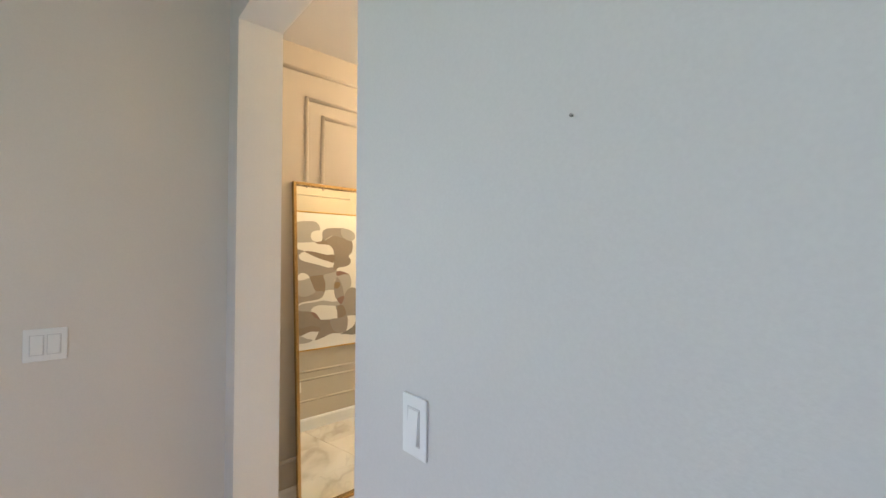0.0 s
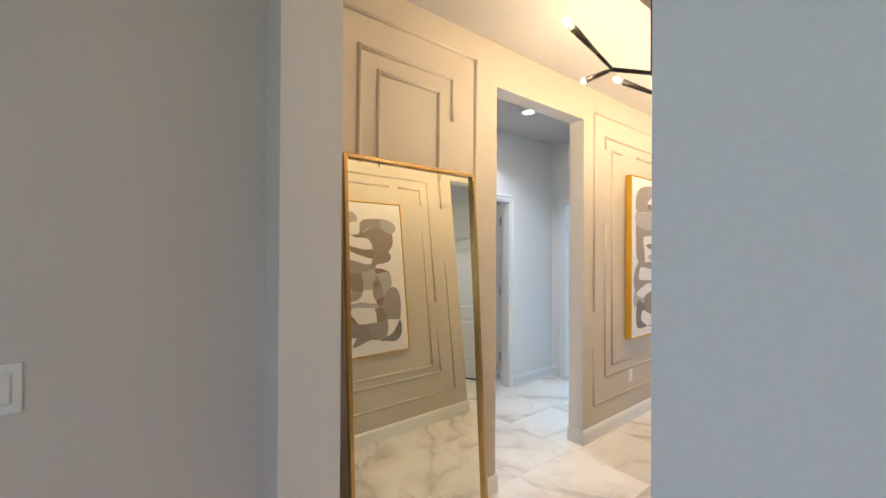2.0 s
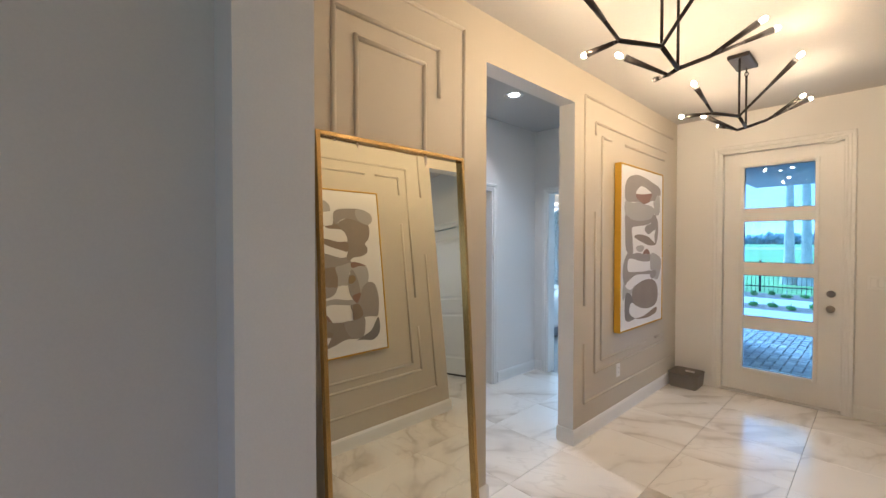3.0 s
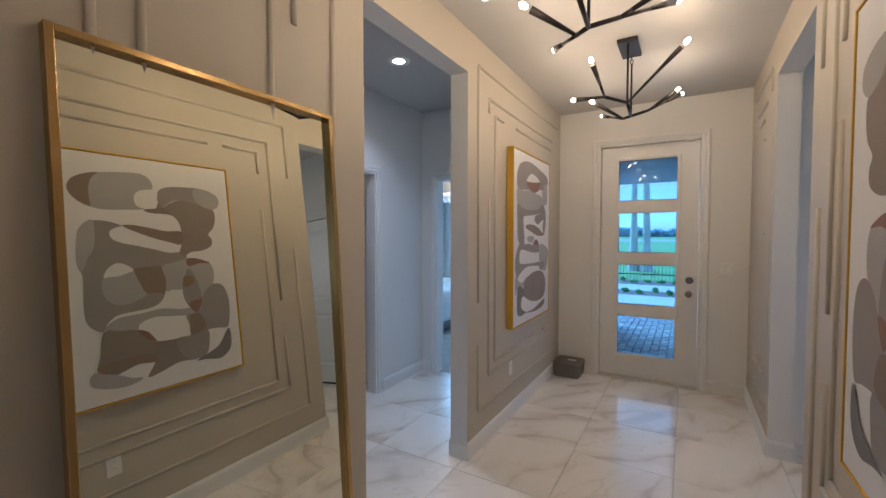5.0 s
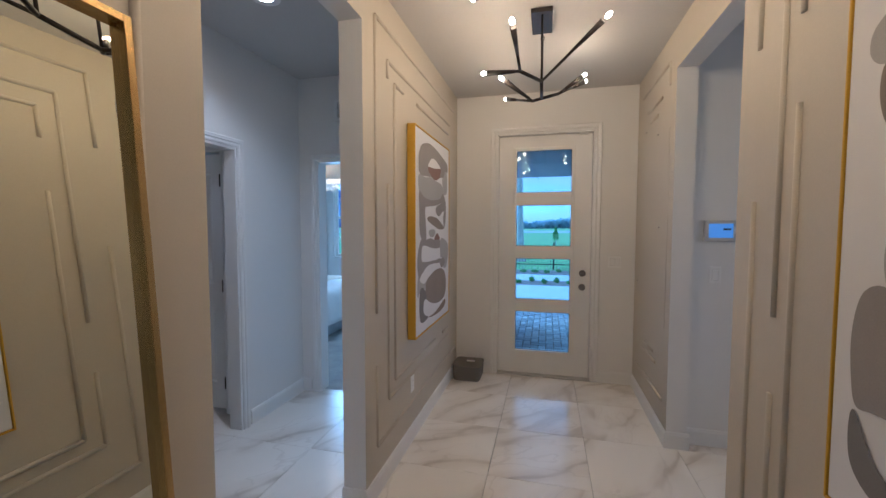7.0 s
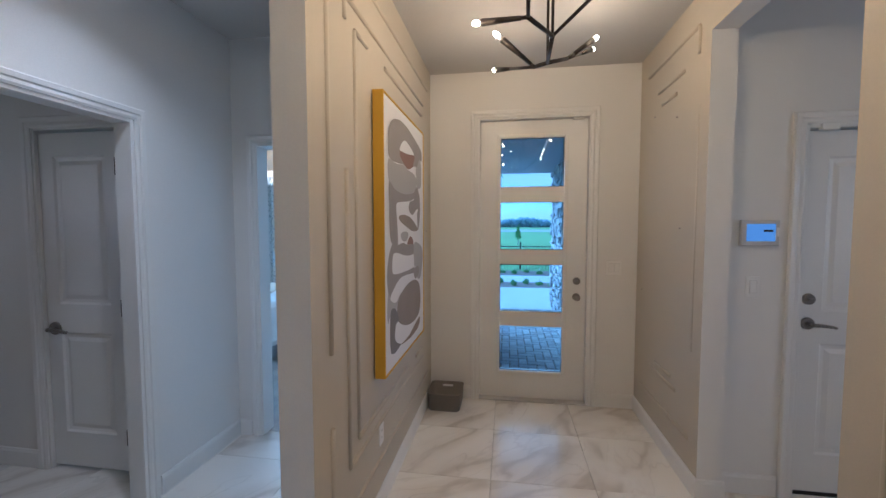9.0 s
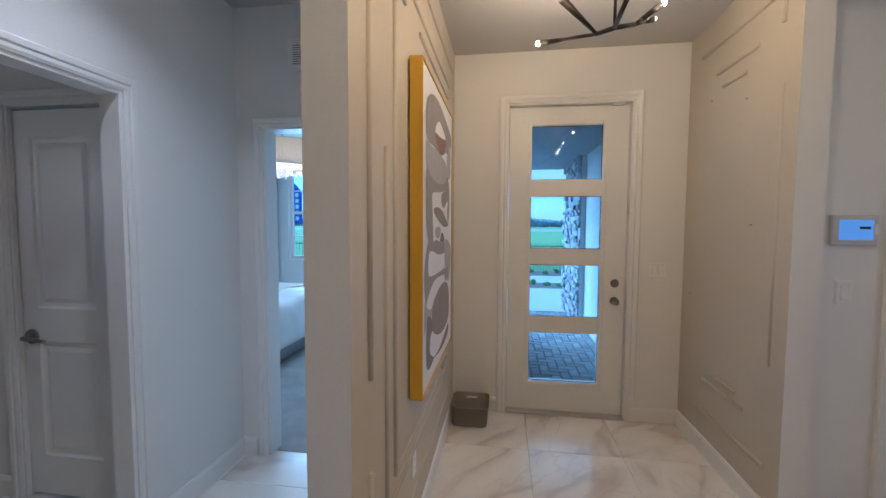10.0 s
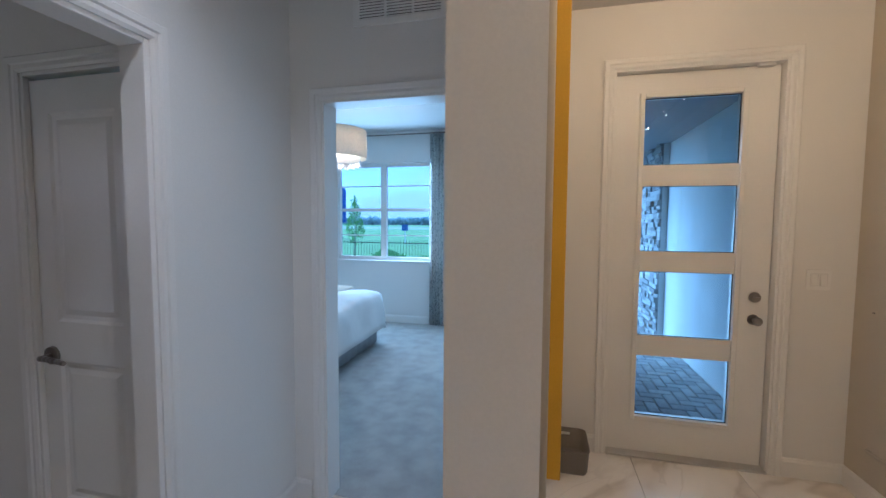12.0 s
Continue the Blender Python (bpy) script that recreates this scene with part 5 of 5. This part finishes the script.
while z < 2.6:
    h = rng.choice((0.05, 0.065, 0.08))
    a, b = PYR
    u = a - rng.uniform(0, 0.1)
    while u < b:
        w = rng.uniform(0.10, 0.28)
        lo, hi = max(u, a), min(u + w, b)
        if hi - lo > 0.02:
            ob = new("stone", stone_meshes[count % 6])
            ob.parent = pillar
            d = rng.choice((0.022, 0.035, 0.05, 0.07))
            ob.matrix_local = Matrix.Translation((PX[0] + 0.03 - d / 2 + 0.01, lo + 0.002, z + 0.002)) @ Matrix.Rotation(radians(90), 4, "Z") @ Matrix.Diagonal((hi - lo - 0.004, d, h - 0.004, 1))
            count += 1
        u += w
    z += h


def leafy(name, size, leaves, leaf, seed, taper=0.0):
    """A shrub or crown out of many small bent leaves, uneven in outline."""
    r = random.Random(seed)
    verts, faces = [], []
    for k in range(leaves):
        v = Vector((r.gauss(0, 1), r.gauss(0, 1), r.gauss(0, 1))).normalized()
        rad = (0.55 + 0.45 * r.random()) * (1 + 0.35 * noise.noise(v * 2.2 + Vector((seed, 0, 0))))
        k = 1 - taper * (0.5 + 0.5 * v.z)
        c = Vector((v.x * size[0] * rad * k, v.y * size[1] * rad * k, size[2] * (1 + v.z * rad)))
        q = Euler((r.uniform(0, 6), r.uniform(0, 6), r.uniform(0, 6))).to_matrix()
        s = leaf * r.uniform(0.6, 1.3)
        b = len(verts)
        verts += [tuple(c + q @ Vector(p)) for p in ((-s, 0, 0), (0, -s * 0.45, s * 0.15), (s, 0, 0), (0, s * 0.45, s * 0.15))]
        faces.append((b, b + 1, b + 2, b + 3))
    me = bpy.data.meshes.new(name)
    me.from_pydata(verts, [], faces)
    me.materials.append(LEAF)
    return me


shrub_meshes = [leafy("foliage", size, 200, 0.026, seed) for size, seed in (((0.12, 0.10, 0.06), 3), ((0.15, 0.11, 0.05), 4), ((0.09, 0.09, 0.08), 5))]
for i in range(66):
    far = i % 2
    s = thing("shrub", "small green shrub in the mulched bed", "shrub", (-7 + i * 0.195 + 0.12 * math.sin(i * 3), (10.8 if far else 8.0) + 0.22 * math.sin(i * 5), GZ - 0.02), i * 47, group="planting strip shrubs")
    ob = new("foliage", shrub_meshes[(i * 7 + i // 3) % 3])
    ob.parent = s
    bm = bmesh.new()
    cone(bm, (0, 0, 0), (0, 0, 0.2), 0.02, 0.01, 6)
    part("stem", bm, BARK, s)
bush_mesh = leafy("foliage", (0.6, 0.5, 0.34), 1300, 0.07, 9)
for x, y in ((-4.45, 9.3), (-3.4, 9.6), (-5.6, 11.4)):
    s = thing("bush", "rounded green bush outside the bedroom window", "bush", (x, y, GZ - 0.05), x * 60, group="bushes outside the bedroom")
    ob = new("foliage", bush_mesh)
    ob.parent = s
    bm = bmesh.new()
    cone(bm, (0, 0, 0), (0, 0, 0.6), 0.03, 0.015, 6)
    part("stem", bm, BARK, s)


def palm(x, y, h, lean):
    p = thing("palm_tree", "tall palm with a smooth grey trunk swollen at its base", "tree", (x, y, GZ - 0.05), x * 90, group="palms beyond the walk")
    bm = bmesh.new()
    rings = []
    for k in range(15):
        u = k / 14
        r = 0.13 + 0.17 * math.exp(-u * h / 0.9) + 0.012 * math.sin(k * 1.9)
        rings.append([bm.verts.new((lean * u * u + r * math.cos(a * math.pi / 7), r * math.sin(a * math.pi / 7), h * u)) for a in range(14)])
    for a, b in zip(rings, rings[1:]):
        for i in range(14):
            bm.faces.new((a[i], a[(i + 1) % 14], b[(i + 1) % 14], b[i])).smooth = True
    part("trunk", bm, BARK, p)
    for f in range(14):
        ang, bm = f * 2 * math.pi / 14, bmesh.new()
        d = Vector((math.cos(ang), math.sin(ang), 0))
        side = Vector((-d.y, d.x, 0))
        droop = 0.5 + 0.5 * (f % 3)
        last = None
        for k in range(12):
            u = k / 11
            c = Vector((lean, 0, h)) + d * (2.0 * u) + Vector((0, 0, 0.7 * u - droop * 1.6 * u * u))
            if last is not None:
                bm.faces.new([bm.verts.new(v) for v in (last - side * 0.012, last + side * 0.012, c + side * 0.008, c - side * 0.008)])
                for sgn in (-1, 1):
                    tip = c + side * sgn * 0.5 * math.sin(math.pi * (0.15 + 0.8 * u)) + Vector((0, 0, -0.22)) + d * 0.18
                    bm.faces.new([bm.verts.new(v) for v in (last, c, tip)])
            last = c
        part("frond", bm, LEAF, p)


palm(-0.33, 16.0, 6.5, -0.15)
palm(-0.88, 16.2, 6.0, -0.3)


def tree(x, y, h, seed, label):
    t = thing("tree", label, "tree", (x, y, GZ - 0.05))
    bm = bmesh.new()
    cone(bm, (0, 0, 0), (0.05, 0, h * 0.75), 0.06, 0.02, 8)
    r = random.Random(seed)
    for k in range(9):
        a, z = r.uniform(0, 6.3), h * (0.3 + 0.06 * k)
        cone(bm, (0.02, 0, z), (0.25 * h * math.cos(a) * (1 - k / 12), 0.25 * h * math.sin(a) * (1 - k / 12), z + 0.25), 0.02, 0.006, 6)
    part("trunk", bm, BARK, t)
    ob = new("crown", leafy("crown", (h * 0.22, h * 0.22, h * 0.38), 520, 0.075, seed, 0.8))
    ob.parent = t
    ob.location.z = h * 0.24


tree(-7.9, 13.5, 2.8, 5, "young slender tree with a narrow green crown")
tree(1.7, 34, 1.7, 6, "young tree on the far lawn")

# fence of thin upright pickets
fence = tagged(new("fence"), "low black metal picket fence along the lawn", "fence", kind="stuff")
bm = bmesh.new()
for k in range(240):
    x = -18 + k * 0.12
    box(bm, (x - 0.006, 12.4, GZ - 0.05), (x + 0.006, 12.416, GZ + 0.95))
for z in (0.12, 0.82):
    box(bm, (-18, 12.396, GZ + z), (10.8, 12.42, GZ + z + 0.03))
for k in range(13):
    x = -18 + k * 2.4
    box(bm, (x - 0.03, 12.38, GZ - 0.05), (x + 0.03, 12.44, GZ + 1.02))
part("pickets", bm, FENCE, fence)

flag = thing("banner_flag", "tall blue feather banner on a pole", "flag", (-6.47, 9.3, GZ - 0.05))
bm = bmesh.new()
cone(bm, (0, 0, 0), (0, 0, 3.02), 0.015, 0.008, 8)
part("pole", bm, NICKEL, flag)
bm = bmesh.new()
rows = []
for k in range(14):
    u = k / 13
    w = 0.30 * min(1, 4 * (1 - u) + 0.15)
    rows.append([bm.verts.new((0.02 + w * s, 0.03 * math.sin(4 * u + 3 * s), 1.68 + 1.32 * u)) for s in (0, 0.5, 1)])
for a, b in zip(rows, rows[1:]):
    for i in range(2):
        bm.faces.new((a[i], a[i + 1], b[i + 1], b[i])).smooth = True
cloth = part("cloth", bm, BLUE_FLAG, flag)
m = cloth.modifiers.new("thickness", "SOLIDIFY")
m.thickness = 0.003
for k in range(5):
    bm = bmesh.new()
    box(bm, (0.10, -0.045, 1.8 + k * 0.19), (0.21, -0.042, 1.92 + k * 0.19))
    part("lettering_bar", bm, CANVAS, cloth)

sign = thing("lot_sign", "small blue sign on a post in the field", "sign", (-11.25, 30, GZ - 0.05))
bm = bmesh.new()
box(bm, (-0.05, -0.05, 0), (0.05, 0.05, 1.6))
part("post", bm, TRIM, sign)
bm = bmesh.new()
bevelled_box(bm, (-0.28, -0.08, 1.05), (0.28, -0.05, 1.6), 0.02, 1)
part("board", bm, BLUE_FLAG, sign)

# far belt of woods, with haze mixed into its leaf colour
rngw = random.Random(11)
verts, faces = [], []
for k in range(18000):
    x = rngw.uniform(-460, 460)
    top = 6.5 + 3.0 * noise.noise(Vector((x * 0.03, 0, 0))) + 2 * noise.noise(Vector((x * 0.17, 3, 0)))
    c = Vector((x, 400 + rngw.uniform(-9, 9), max(0.2, rngw.random() ** 0.7 * top)))
    s = rngw.uniform(1.4, 3.0)
    q = Euler((rngw.uniform(0, 6), rngw.uniform(0, 6), rngw.uniform(0, 6))).to_matrix()
    b = len(verts)
    verts += [tuple(c + q @ Vector(p)) for p in ((-s, 0, 0), (0, -s * 0.7, 0.2), (s, 0, 0), (0, s * 0.7, 0.2))]
    faces.append((b, b + 1, b + 2, b + 3))
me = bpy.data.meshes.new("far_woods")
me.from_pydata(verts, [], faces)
me.materials.append(HAZED_LEAF)
tagged(new("far_woods", me), "distant low belt of woods, haze painted into its pale colour", "woods", kind="stuff")


# pavers, laid in a herringbone of bricks twice as long as wide
def pavers():
    c, g, t, e = 0.105, 0.0068, 0.03, 0.006

    def block(a, b):
        bm = bmesh.new()
        v0 = [bm.verts.new(p) for p in ((g, g, 0), (a - g, g, 0), (a - g, b - g, 0), (g, b - g, 0))]
        v1 = [bm.verts.new((x, y, t - e)) for x, y in ((g, g), (a - g, g), (a - g, b - g), (g, b - g))]
        v2 = [bm.verts.new((x, y, t)) for x, y in ((g + e, g + e), (a - g - e, g + e), (a - g - e, b - g - e), (g + e, b - g - e))]
        for i in range(4):
            j = (i + 1) % 4
            bm.faces.new((v0[i], v0[j], v1[j], v1[i]))
            bm.faces.new((v1[i], v1[j], v2[j], v2[i]))
        bm.faces.new(v2)
        return mesh("paver", bm, PAVER)

    flat, upright = block(2 * c, c), block(c, 2 * c)
    n = 0
    far_v, far_f = [], []
    for i in range(96):
        for j in range(40):
            if (i - j) % 4 not in (0, 3):
                continue
            lying = (i - j) % 4 == 0
            x, y = -3.9 + i * c, 0.22 + j * c
            wide, deep = (2 * c, c) if lying else (c, 2 * c)
            if y < 3.2 and -0.05 < x < 1.62 and n < 300:
                ob = new("paver", flat if lying else upright)
                ob.parent = drive
                ob.location = (x, y, GZ - 0.03 + 0.002 * math.sin(n * 1.7))
                n += 1
            else:
                k = len(far_v)
                z = GZ + 0.002 * math.sin(x * 40 + y * 60)
                x0, x1, y0, y1 = x + g, x + wide - g, y + g, y + deep - g
                far_v += [(x0, y0, z - 0.015), (x1, y0, z - 0.015), (x1, y1, z - 0.015), (x0, y1, z - 0.015), (x0 + e, y0 + e, z), (x1 - e, y0 + e, z), (x1 - e, y1 - e, z), (x0 + e, y1 - e, z)]
                far_f += [(k + 4, k + 5, k + 6, k + 7), (k, k + 1, k + 5, k + 4), (k + 1, k + 2, k + 6, k + 5), (k + 2, k + 3, k + 7, k + 6), (k + 3, k, k + 4, k + 7)]
    me = bpy.data.meshes.new("pavers_beyond")
    me.from_pydata(far_v, [], far_f)
    me.materials.append(PAVER)
    ob = new("pavers_beyond", me)
    ob.parent = drive
    ob["kind"] = "stuff"


pavers()


# tiles of the floor, laid last
def tiles():
    s, g = 0.6135, 0.0013
    bm = bmesh.new()
    t = 0.012
    v0 = [bm.verts.new(p) for p in ((g, g, 0), (s - g, g, 0), (s - g, s - g, 0), (g, s - g, 0))]
    e = 0.0015
    v1 = [bm.verts.new(p) for p in ((g, g, t - e), (s - g, g, t - e), (s - g, s - g, t - e), (g, s - g, t - e))]
    v2 = [bm.verts.new(p) for p in ((g + e, g + e, t), (s - g - e, g + e, t), (s - g - e, s - g - e, t), (g + e, s - g - e, t))]
    for i in range(4):
        j = (i + 1) % 4
        bm.faces.new((v0[i], v0[j], v1[j], v1[i]))
        bm.faces.new((v1[i], v1[j], v2[j], v2[i]))
    bm.faces.new(v2)
    me = mesh("tile", bm, MARBLE)
    x0, y0 = 0.587, -0.547
    for i in range(-5, 7):
        for j in range(-11, 1):
            ob = new("tile", me)
            ob.parent = floor
            ob.location = (x0 + i * s, y0 + j * s, -0.012)


tiles()
